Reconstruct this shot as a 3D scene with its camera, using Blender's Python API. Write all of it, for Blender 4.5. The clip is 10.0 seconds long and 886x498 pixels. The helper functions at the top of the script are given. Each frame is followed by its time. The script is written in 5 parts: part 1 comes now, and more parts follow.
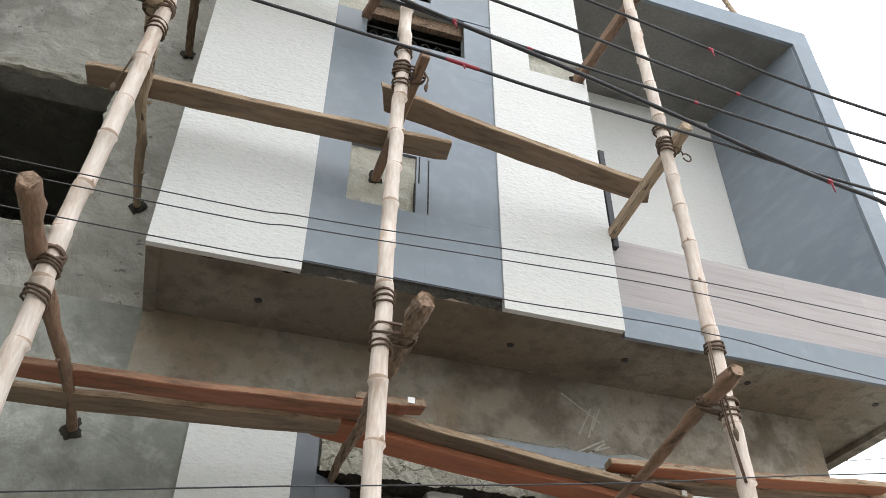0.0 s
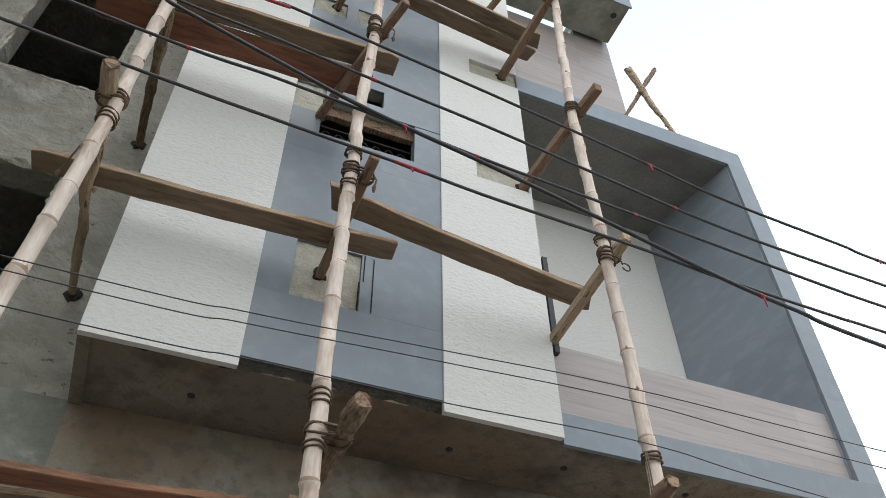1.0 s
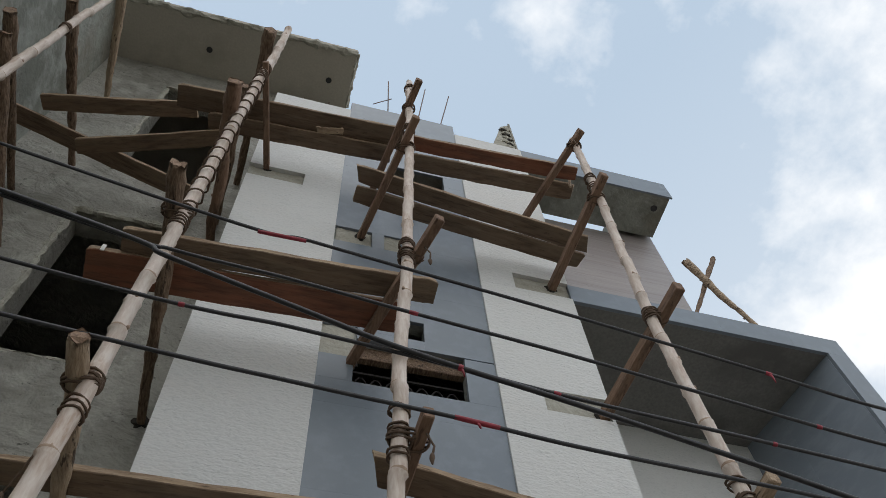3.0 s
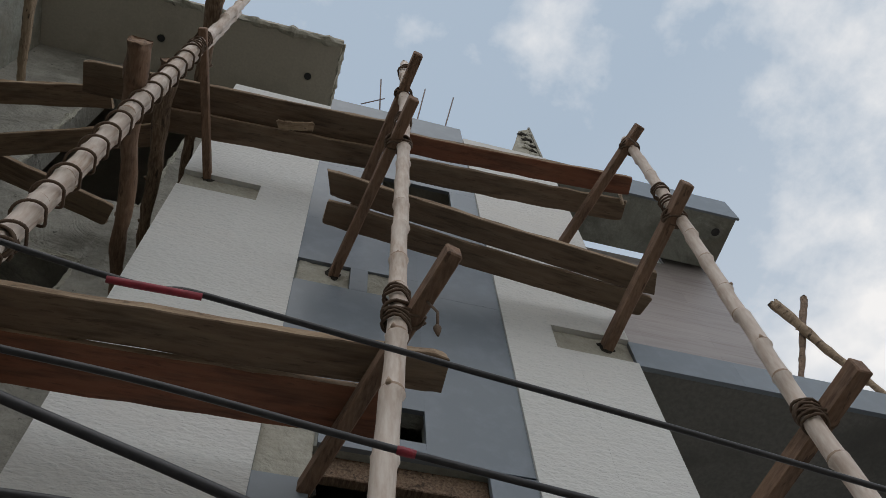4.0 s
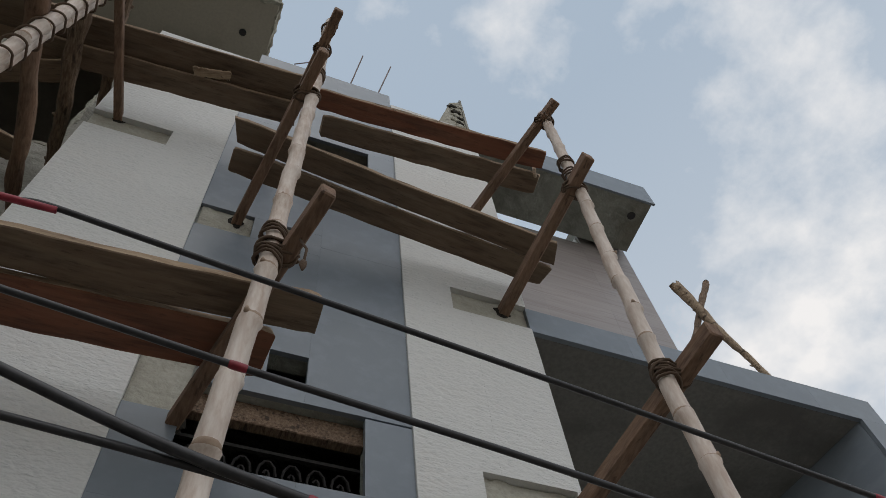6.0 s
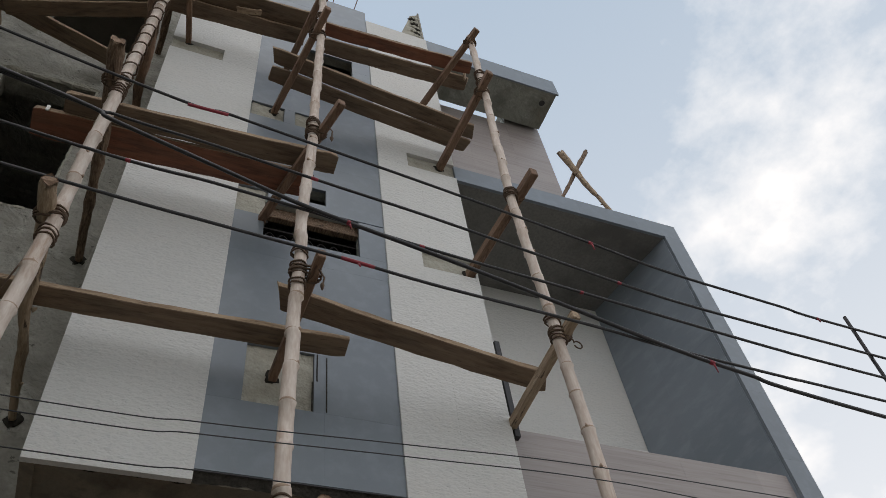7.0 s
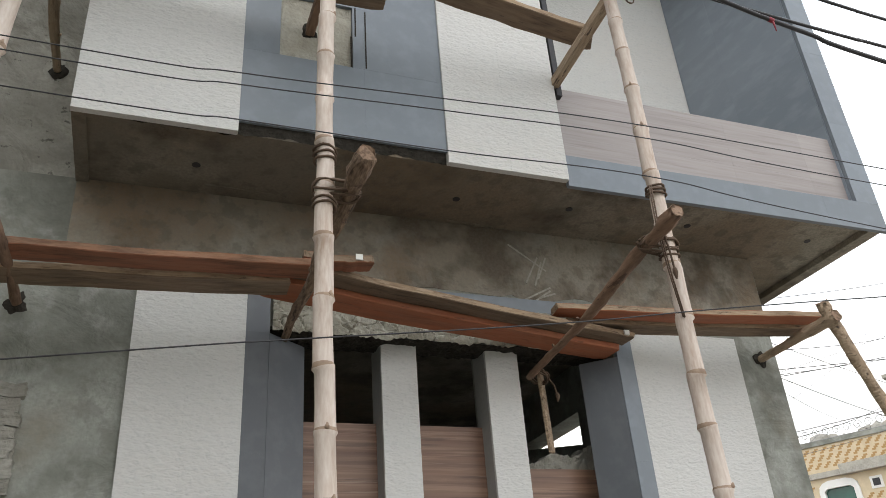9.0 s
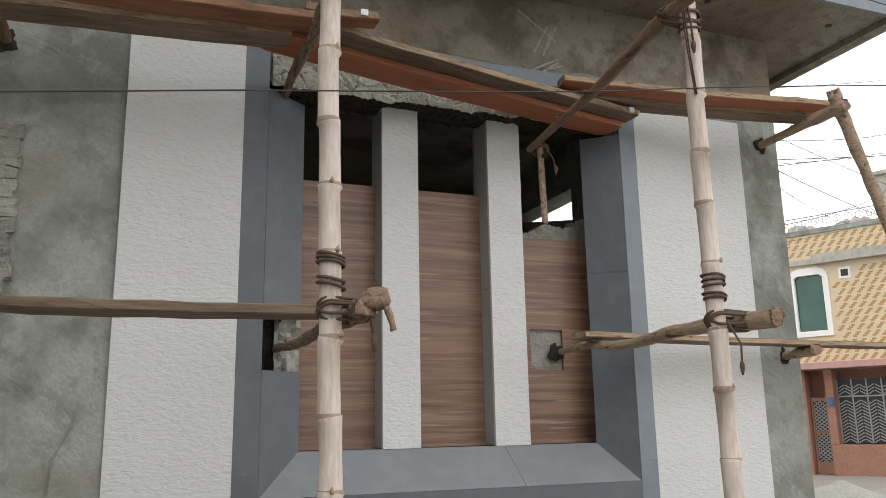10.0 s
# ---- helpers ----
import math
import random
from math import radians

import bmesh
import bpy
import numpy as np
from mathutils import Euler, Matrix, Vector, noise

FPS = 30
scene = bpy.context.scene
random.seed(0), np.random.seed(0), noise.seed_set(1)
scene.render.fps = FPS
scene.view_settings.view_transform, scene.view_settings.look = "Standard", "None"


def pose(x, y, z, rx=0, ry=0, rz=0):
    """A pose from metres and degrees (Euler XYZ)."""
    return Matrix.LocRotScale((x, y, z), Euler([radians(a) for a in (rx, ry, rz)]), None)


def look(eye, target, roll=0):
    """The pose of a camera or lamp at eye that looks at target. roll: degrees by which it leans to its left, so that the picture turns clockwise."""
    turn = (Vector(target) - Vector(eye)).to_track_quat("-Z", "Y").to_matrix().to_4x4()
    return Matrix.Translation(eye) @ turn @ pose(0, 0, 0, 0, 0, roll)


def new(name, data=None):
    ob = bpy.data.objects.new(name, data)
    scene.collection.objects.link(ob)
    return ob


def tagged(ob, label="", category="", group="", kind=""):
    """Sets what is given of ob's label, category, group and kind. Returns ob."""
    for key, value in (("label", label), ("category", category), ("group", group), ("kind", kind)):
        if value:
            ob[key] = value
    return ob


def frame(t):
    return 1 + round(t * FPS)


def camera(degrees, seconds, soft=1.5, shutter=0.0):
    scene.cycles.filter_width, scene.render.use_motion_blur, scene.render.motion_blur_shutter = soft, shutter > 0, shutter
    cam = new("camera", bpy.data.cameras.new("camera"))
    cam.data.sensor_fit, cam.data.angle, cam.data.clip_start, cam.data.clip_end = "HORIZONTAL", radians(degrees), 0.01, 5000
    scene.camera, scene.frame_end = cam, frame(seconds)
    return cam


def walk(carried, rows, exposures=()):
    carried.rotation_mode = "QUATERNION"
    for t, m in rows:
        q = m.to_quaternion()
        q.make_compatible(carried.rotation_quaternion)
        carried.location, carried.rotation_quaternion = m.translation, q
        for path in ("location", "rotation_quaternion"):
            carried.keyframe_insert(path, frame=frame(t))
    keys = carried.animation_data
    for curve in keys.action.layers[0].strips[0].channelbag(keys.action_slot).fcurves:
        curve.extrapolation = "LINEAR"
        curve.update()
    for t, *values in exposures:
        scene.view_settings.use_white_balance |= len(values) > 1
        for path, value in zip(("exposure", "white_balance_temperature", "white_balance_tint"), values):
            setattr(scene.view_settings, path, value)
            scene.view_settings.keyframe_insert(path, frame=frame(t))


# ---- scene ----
cam = camera(57.6, 10.0, soft=0.72)
# seconds, place in metres, then heading (left plus), upward tilt and lean to the right in degrees
ROWS = [
    (0.0, -0.005, -3.190, 1.548, -17.80, 37.95, -0.31),
    (0.5, 0.003, -3.196, 1.540, -20.42, 41.76, 0.31),
    (1.0, 0.010, -3.205, 1.542, -22.85, 45.06, 0.86),
    (1.5, -0.006, -3.222, 1.545, -22.49, 47.31, 1.01),
    (2.0, -0.012, -3.208, 1.565, -20.98, 50.78, 3.89),
    (2.5, 0.012, -3.123, 1.653, -19.33, 55.64, 4.57),
    (2.75, 0.037, -2.980, 1.892, -19.69, 58.16, 5.10),
    (3.0, 0.074, -2.732, 2.335, -20.60, 60.43, 6.18),
    (3.2, 0.139, -2.404, 2.994, -21.79, 61.47, 7.57),
    (3.6, 0.238, -2.117, 3.695, -21.97, 62.21, 7.69),
    (3.95, 0.302, -2.004, 3.897, -21.25, 62.11, 6.82),
    (4.5, 0.342, -1.959, 3.933, -20.58, 61.44, 6.08),
    (5.0, 0.418, -1.838, 4.137, -19.40, 61.40, 5.39),
    (5.2, 0.421, -1.828, 4.152, -19.41, 61.18, 5.26),
    (5.5, 0.469, -1.841, 4.122, -21.43, 61.03, 6.06),
    (5.8, 0.524, -1.905, 3.984, -25.79, 60.73, 8.03),
    (6.05, 0.537, -2.023, 3.700, -29.09, 59.93, 9.54),
    (6.3, 0.476, -2.228, 3.201, -30.57, 58.29, 10.19),
    (6.5, 0.299, -2.568, 2.550, -31.33, 55.89, 11.04),
    (6.75, 0.104, -2.926, 1.942, -31.00, 53.26, 11.14),
    (7.0, -0.005, -3.214, 1.526, -29.34, 51.10, 10.07),
    (7.5, 0.012, -3.201, 1.533, -26.72, 46.64, 8.99),
    (8.0, 0.012, -3.180, 1.525, -24.70, 41.93, 8.06),
    (8.5, 0.020, -3.164, 1.520, -23.03, 36.04, 6.40),
    (9.0, 0.024, -3.156, 1.530, -21.77, 28.10, 4.39),
    (9.5, 0.017, -3.160, 1.540, -21.22, 19.96, 2.49),
    (10.0, -0.005, -3.100, 1.502, -21.53, 12.20, 1.06),
]
# seconds, stops, white balance
EXPOSURES = [(0.0, 0.77, 6830, 11), (0.5, 0.41, 6790, 10), (1.0, 0.25, 6790, 10), (2.0, -0.07, 6730, 11), (2.5, -0.21, 6820, 11), (3.0, -0.55, 6760, 11), (5.0, -0.95, 6960, 13), (6.5, -0.87, 6860, 12), (7.0, -0.69, 6920, 13), (7.5, -0.87, 6920, 12), (8.0, -0.76, 6900, 12), (8.5, -0.05, 6930, 12), (9.0, 0.25, 7020, 12), (10.0, 0.24, 7030, 13)]
walk(cam, [(t, pose(x, y, z, 0, 0, yaw) @ pose(0, 0, 0, 90 + up) @ pose(0, 0, 0, 0, 0, -lean)) for t, x, y, z, yaw, up, lean in ROWS], EXPOSURES)

# ---- sky, sun ----
SUN_UP, SUN_TURN = 58.0, 205.0   # degrees: height, and compass turn from north (+y) clockwise
world = bpy.data.worlds.new("sky")
scene.world = world
world.use_nodes = True
wn, wl = world.node_tree.nodes, world.node_tree.links
wn.clear()
w_out = wn.new("ShaderNodeOutputWorld")
w_bg = wn.new("ShaderNodeBackground")
w_sky = wn.new("ShaderNodeTexSky")
w_sky.sky_type, w_sky.sun_disc = "NISHITA", False
w_sky.sun_elevation, w_sky.sun_rotation = radians(SUN_UP), radians(SUN_TURN)
w_sky.dust_density, w_sky.air_density = 1.5, 1.0
w_co = wn.new("ShaderNodeTexCoord")
w_map = wn.new("ShaderNodeMapping")
w_map.inputs["Scale"].default_value = (1.0, 1.0, 1.5)
w_map.inputs["Location"].default_value = (0.35, 0.1, 0.0)
w_noise = wn.new("ShaderNodeTexNoise")
w_noise.inputs["Scale"].default_value, w_noise.inputs["Detail"].default_value, w_noise.inputs["Roughness"].default_value = 3.8, 9.0, 0.58
w_ramp = wn.new("ShaderNodeValToRGB")
w_ramp.color_ramp.elements[0].position, w_ramp.color_ramp.elements[0].color = 0.525, (0.0, 0.0, 0.0, 1)
w_ramp.color_ramp.elements[1].position, w_ramp.color_ramp.elements[1].color = 0.72, (0.85, 0.85, 0.85, 1)
w_haze = wn.new("ShaderNodeMix")
w_haze.data_type = "RGBA"
w_haze.inputs["Factor"].default_value = 0.72
w_haze.inputs["B"].default_value = (7.15, 9.1, 11.2, 1)
w_sep = wn.new("ShaderNodeSeparateXYZ")
w_low = wn.new("ShaderNodeMapRange")
w_low.inputs["From Min"].default_value, w_low.inputs["From Max"].default_value = 0.92, 0.2
w_low.inputs["To Min"].default_value, w_low.inputs["To Max"].default_value = 0.0, 0.9
w_sum = wn.new("ShaderNodeMath")
w_sum.operation, w_sum.use_clamp = "ADD", True
w_mix = wn.new("ShaderNodeMix")
w_mix.data_type = "RGBA"
w_mix.inputs["B"].default_value = (12.4, 12.8, 13.2, 1)
wl.new(w_co.outputs["Generated"], w_map.inputs["Vector"])
wl.new(w_co.outputs["Generated"], w_sep.inputs["Vector"])
wl.new(w_sep.outputs["Z"], w_low.inputs["Value"])
wl.new(w_map.outputs["Vector"], w_noise.inputs["Vector"])
wl.new(w_noise.outputs["Fac"], w_ramp.inputs["Fac"])
wl.new(w_ramp.outputs["Color"], w_sum.inputs[0])
wl.new(w_low.outputs["Result"], w_sum.inputs[1])
wl.new(w_sum.outputs["Value"], w_mix.inputs["Factor"])
wl.new(w_sky.outputs["Color"], w_haze.inputs["A"])
wl.new(w_haze.outputs["Result"], w_mix.inputs["A"])
wl.new(w_mix.outputs["Result"], w_bg.inputs["Color"])
w_bg.inputs["Strength"].default_value = 0.13
wl.new(w_bg.outputs["Background"], w_out.inputs["Surface"])

sun = new("sun", bpy.data.lights.new("sun", "SUN"))
sun.data.energy, sun.data.angle, sun.data.color = 0.75, radians(55), (1.0, 0.97, 0.92)
sun_dir = Vector((math.sin(radians(SUN_TURN)) * math.cos(radians(SUN_UP)), math.cos(radians(SUN_TURN)) * math.cos(radians(SUN_UP)), math.sin(radians(SUN_UP))))
sun.matrix_world = look(sun_dir * 30, (0, 0, 0))


# ---- materials ----
def mat(name, base, rough=0.8, var=(), grain=(), bump=(), metal=0.0, stretch=(1, 1, 1), spec=0.5, per_piece=0.0, coords="Object", fade=None):
    """var, grain: (scale, other colour, amount) at the large and the small scale; fade: (x from, x to, colour) of a
    paler tone that paints in light from the right; bump: (scale, strength, distance, swirl, detail).
    """
    m = bpy.data.materials.new(name)
    m.use_nodes = True
    n, l = m.node_tree.nodes, m.node_tree.links
    b = n["Principled BSDF"]
    b.inputs["Roughness"].default_value, b.inputs["Metallic"].default_value = rough, metal
    b.inputs["Specular IOR Level"].default_value = spec
    geo = n.new("ShaderNodeNewGeometry") if coords == "World" else n.new("ShaderNodeTexCoord")
    mp = n.new("ShaderNodeMapping")
    mp.inputs["Scale"].default_value = stretch
    l.new(geo.outputs["Position" if coords == "World" else "Object"], mp.inputs["Vector"])
    rgb = n.new("ShaderNodeRGB")
    rgb.outputs[0].default_value = (*base, 1)
    out = rgb.outputs[0]
    # paler with growing x: the brighter right-hand light goes into the base colour
    if fade:
        sep = n.new("ShaderNodeSeparateXYZ")
        l.new(mp.outputs["Vector"], sep.inputs["Vector"])
        t = n.new("ShaderNodeTexNoise")
        t.inputs["Scale"].default_value, t.inputs["Detail"].default_value = 1.4, 4.0
        l.new(mp.outputs["Vector"], t.inputs["Vector"])
        shift = n.new("ShaderNodeMath")
        shift.operation = "MULTIPLY_ADD"
        shift.inputs[1].default_value = 2.6
        l.new(t.outputs["Fac"], shift.inputs[0])
        l.new(sep.outputs["X"], shift.inputs[2])
        r = n.new("ShaderNodeMapRange")
        r.interpolation_type = "SMOOTHSTEP"
        r.inputs["From Min"].default_value, r.inputs["From Max"].default_value = fade[0] + 1.3, fade[1] + 1.3
        r.inputs["To Max"].default_value = 1.0
        l.new(shift.outputs["Value"], r.inputs["Value"])
        x = n.new("ShaderNodeMix")
        x.data_type = "RGBA"
        x.inputs["B"].default_value = (*fade[2], 1)
        l.new(r.outputs["Result"], x.inputs["Factor"])
        l.new(out, x.inputs["A"])
        out = x.outputs["Result"]
    for scale, other, amount, *low in list(var) + list(grain):
        t = n.new("ShaderNodeTexNoise")
        t.inputs["Scale"].default_value, t.inputs["Detail"].default_value, t.inputs["Roughness"].default_value = scale, 6.0, 0.6
        l.new(mp.outputs["Vector"], t.inputs["Vector"])
        r = n.new("ShaderNodeValToRGB")
        a = low[0] if low else 0.38
        r.color_ramp.elements[0].position, r.color_ramp.elements[1].position = a, a + (low[1] if len(low) > 1 else 0.27)
        r.color_ramp.elements[0].color, r.color_ramp.elements[1].color = (0, 0, 0, 1), (amount, amount, amount, 1)
        l.new(t.outputs["Fac"], r.inputs["Fac"])
        x = n.new("ShaderNodeMix")
        x.data_type = "RGBA"
        x.inputs["B"].default_value = (*other, 1)
        l.new(r.outputs["Color"], x.inputs["Factor"])
        l.new(out, x.inputs["A"])
        out = x.outputs["Result"]
    if per_piece:
        info = n.new("ShaderNodeObjectInfo")
        mul = n.new("ShaderNodeMapRange")
        mul.inputs["To Min"].default_value, mul.inputs["To Max"].default_value = 1 - per_piece, 1 + per_piece
        l.new(info.outputs["Random"], mul.inputs["Value"])
        hsv = n.new("ShaderNodeHueSaturation")
        l.new(mul.outputs["Result"], hsv.inputs["Value"])
        l.new(out, hsv.inputs["Color"])
        out = hsv.outputs["Color"]
    l.new(out, b.inputs["Base Color"])
    last = None
    for scale, strength, distance, *swirl in bump:
        t = n.new("ShaderNodeTexNoise")
        t.inputs["Scale"].default_value, t.inputs["Detail"].default_value = scale, 5.0
        t.inputs["Distortion"].default_value = swirl[0] if swirl else 0.0
        t.inputs["Detail"].default_value = swirl[1] if len(swirl) > 1 else 5.0
        l.new(mp.outputs["Vector"], t.inputs["Vector"])
        bp = n.new("ShaderNodeBump")
        bp.inputs["Strength"].default_value, bp.inputs["Distance"].default_value = strength, distance
        l.new(t.outputs["Fac"], bp.inputs["Height"])
        if last:
            l.new(last.outputs["Normal"], bp.inputs["Normal"])
        last = bp
    if last:
        l.new(last.outputs["Normal"], b.inputs["Normal"])
    return m


WHITE = mat("white_split_stone", (0.655, 0.66, 0.645), 0.75, var=[(1.6, (0.61, 0.617, 0.602), 0.5), (0.9, (0.635, 0.612, 0.575), 0.5, 0.5, 0.15)], grain=[(40, (0.535, 0.55, 0.54), 0.55, 0.56, 0.08), (80, (0.58, 0.59, 0.58), 0.4)], bump=[(40, 0.6, 0.009, 0.4, 1.5), (90, 0.4, 0.004)], stretch=(0.75, 0.75, 1.6), per_piece=0.012, coords="World")

BLUE = mat("blue_grey_tile", (0.19, 0.222, 0.252), 0.36, var=[(1.1, (0.165, 0.195, 0.232), 0.7)], grain=[(9, (0.235, 0.275, 0.325), 0.4, 0.48, 0.16)], bump=[(25, 0.05, 0.003)], per_piece=0.05, coords="World")
CEMENT = mat("cement_plaster", (0.310, 0.326, 0.293), 0.88, var=[(1.1, (0.140, 0.146, 0.124), 0.85, 0.47, 0.12), (2.0, (0.41, 0.428, 0.395), 0.75, 0.49, 0.13), (0.8, (0.215, 0.18, 0.13), 0.6, 0.50, 0.10), (6, (0.46, 0.472, 0.445), 0.35, 0.56, 0.1)], grain=[(9, (0.16, 0.162, 0.138), 0.4, 0.54, 0.08), (60, (0.22, 0.225, 0.20), 0.4)], bump=[(2.6, 0.5, 0.05, 2.2), (9, 0.5, 0.016, 1.5), (45, 0.3, 0.005)], coords="World")
# wall band and soffit: real brown stains, darkened further for the overhang's shade
STAINSHADE = mat("stained_shaded_plaster", (0.265, 0.235, 0.185), 0.9, var=[(1.7, (0.105, 0.08, 0.056), 0.85, 0.48, 0.10), (2.3, (0.34, 0.335, 0.295), 0.7, 0.49, 0.13), (0.9, (0.24, 0.165, 0.10), 0.65, 0.5, 0.1)], grain=[(10, (0.13, 0.115, 0.09), 0.45, 0.53, 0.08), (60, (0.20, 0.185, 0.155), 0.4)], bump=[(3, 0.5, 0.05, 2.0), (12, 0.5, 0.014, 1.2), (45, 0.3, 0.005)], coords="World", fade=(1.6, 3.2, (0.385, 0.355, 0.30)))
SOFFIT = mat("stained_shaded_soffit", (0.20, 0.178, 0.142), 0.9, var=[(1.1, (0.07, 0.056, 0.04), 0.9, 0.46, 0.10), (2.4, (0.29, 0.27, 0.225), 0.65, 0.5, 0.12), (0.6, (0.22, 0.165, 0.11), 0.75, 0.48, 0.1)], grain=[(10, (0.10, 0.088, 0.07), 0.5, 0.52, 0.1), (60, (0.15, 0.135, 0.11), 0.5)], bump=[(4, 0.5, 0.04), (40, 0.5, 0.01)], coords="World", fade=(1.8, 3.2, (0.36, 0.325, 0.268)))
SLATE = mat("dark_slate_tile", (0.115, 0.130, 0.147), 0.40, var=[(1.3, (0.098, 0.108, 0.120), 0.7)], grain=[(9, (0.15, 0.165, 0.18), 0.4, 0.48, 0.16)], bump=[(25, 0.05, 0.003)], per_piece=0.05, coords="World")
# lighter copy of the slate, with the light on the upturned sill painted in
LITSILL = mat("lit_slate_sill", (0.205, 0.218, 0.228), 0.45, var=[(1.3, (0.17, 0.182, 0.192), 0.7)], grain=[(9, (0.24, 0.255, 0.265), 0.4, 0.48, 0.16)], bump=[(25, 0.05, 0.003)], coords="World")
# dark mortar, taken near black to hold the shade of holes and recesses
MORTAR_AND_SHADE = mat("dark_mortar_and_shade", (0.034, 0.031, 0.026), 0.95, var=[(14, (0.02, 0.018, 0.015), 0.9, 0.46, 0.12)], grain=[(45, (0.06, 0.055, 0.047), 0.5)], bump=[(30, 0.6, 0.02)], spec=0.1, coords="World")
PALEPLASTER = mat("pale_slab_plaster", (0.47, 0.435, 0.37), 0.9, var=[(1.4, (0.35, 0.315, 0.26), 0.8, 0.46, 0.14)], grain=[(40, (0.38, 0.35, 0.30), 0.5)], bump=[(6, 0.3, 0.02), (45, 0.3, 0.006)], coords="World")
FINSIDE = mat("grey_fin_side", (0.36, 0.37, 0.365), 0.8, var=[(2, (0.30, 0.31, 0.305), 0.7)], grain=[(40, (0.42, 0.43, 0.42), 0.4)], bump=[(30, 0.3, 0.005)], coords="World")
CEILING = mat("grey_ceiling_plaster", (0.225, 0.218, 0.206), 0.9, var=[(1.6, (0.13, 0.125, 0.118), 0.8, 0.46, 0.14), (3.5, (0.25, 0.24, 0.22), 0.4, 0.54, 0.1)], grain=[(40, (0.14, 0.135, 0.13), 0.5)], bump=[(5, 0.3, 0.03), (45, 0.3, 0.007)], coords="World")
PAPER = mat("white_paper", (0.75, 0.75, 0.72), 0.7, grain=[(60, (0.65, 0.64, 0.6), 0.4)])
ROUGH = mat("rough_concrete", (0.33, 0.322, 0.285), 0.93, var=[(1.4, (0.19, 0.185, 0.16), 0.8, 0.46, 0.14), (4.5, (0.44, 0.43, 0.385), 0.6, 0.50, 0.12)], grain=[(20, (0.08, 0.076, 0.066), 0.85, 0.655, 0.03), (50, (0.23, 0.222, 0.195), 0.4)], bump=[(3, 0.6, 0.08, 1.8), (11, 0.6, 0.022, 1.2), (45, 0.5, 0.008)], coords="World")
MORTAR = mat("mortar_daub", (0.43, 0.42, 0.36), 0.95, var=[(6, (0.33, 0.31, 0.25), 0.7)], grain=[(50, (0.30, 0.29, 0.25), 0.5)], bump=[(14, 0.8, 0.03), (60, 0.4, 0.006)], coords="World")
PINKWOOD = mat("pale_wood_tile", (0.345, 0.312, 0.303), 0.45, var=[(1.2, (0.275, 0.242, 0.233), 0.7)], grain=[(5, (0.405, 0.372, 0.362), 0.5), (3, (0.235, 0.20, 0.19), 0.45, 0.56, 0.08)], stretch=(0.5, 1, 14), per_piece=0.05, coords="World")
# streaked tile, lightened against BLUE to paint in light on the balcony's side
SIDEBLUE = mat("lit_streaked_blue_tile", (0.235, 0.272, 0.312), 0.34, var=[(1.1, (0.20, 0.235, 0.275), 0.7)], grain=[(7, (0.29, 0.33, 0.38), 0.45, 0.48, 0.16)], stretch=(0.6, 0.6, 1.6), bump=[(25, 0.05, 0.003)], per_piece=0.04, coords="World")
BROWNWOOD = mat("brown_wood_tile", (0.25, 0.146, 0.099), 0.42, var=[(1.1, (0.145, 0.078, 0.052), 0.85), (0.5, (0.17, 0.075, 0.045), 0.6, 0.48, 0.12)], grain=[(4, (0.35, 0.22, 0.155), 0.65, 0.48, 0.16), (3, (0.10, 0.058, 0.042), 0.6, 0.57, 0.06), (2.2, (0.42, 0.30, 0.225), 0.6, 0.61, 0.05)], stretch=(0.5, 1, 15), per_piece=0.07, coords="World")
BAMBOO = mat("pale_bamboo", (0.56, 0.465, 0.40), 0.6, var=[(5, (0.48, 0.37, 0.30), 0.75, 0.44, 0.16), (2.2, (0.40, 0.27, 0.19), 0.6, 0.52, 0.1)], grain=[(24, (0.72, 0.66, 0.60), 0.6)], stretch=(3, 3, 0.6), bump=[(30, 0.15, 0.004)])
NODE = mat("bamboo_node", (0.32, 0.225, 0.165), 0.8, grain=[(40, (0.50, 0.38, 0.28), 0.6)])
PLANK = mat("weathered_plank", (0.175, 0.116, 0.076), 0.85, var=[(2.6, (0.080, 0.053, 0.035), 0.85, 0.47, 0.12), (1.1, (0.24, 0.172, 0.115), 0.7, 0.5, 0.12)], grain=[(9, (0.27, 0.20, 0.14), 0.35), (14, (0.05, 0.034, 0.024), 0.5, 0.6, 0.06)], stretch=(0.8, 6, 6), bump=[(12, 0.6, 0.008)], per_piece=0.18)
# worn edge wood, paler than the boards because caught light is painted in
EDGEWOOD = mat("worn_lit_plank_edge", (0.36, 0.255, 0.165), 0.9, var=[(3, (0.20, 0.13, 0.082), 0.85, 0.46, 0.14)], grain=[(16, (0.46, 0.36, 0.26), 0.6), (12, (0.10, 0.066, 0.045), 0.8, 0.6, 0.06)], stretch=(1.0, 6, 6), bump=[(14, 0.7, 0.008)], per_piece=0.15)
REDPLANK = mat("red_brown_plank", (0.25, 0.092, 0.050), 0.8, var=[(2.6, (0.10, 0.042, 0.027), 0.85, 0.47, 0.12), (1.1, (0.27, 0.115, 0.062), 0.6, 0.5, 0.12)], grain=[(9, (0.32, 0.15, 0.09), 0.35), (14, (0.08, 0.035, 0.022), 0.45, 0.6, 0.06)], stretch=(0.8, 6, 6), bump=[(12, 0.4, 0.006)], per_piece=0.12)
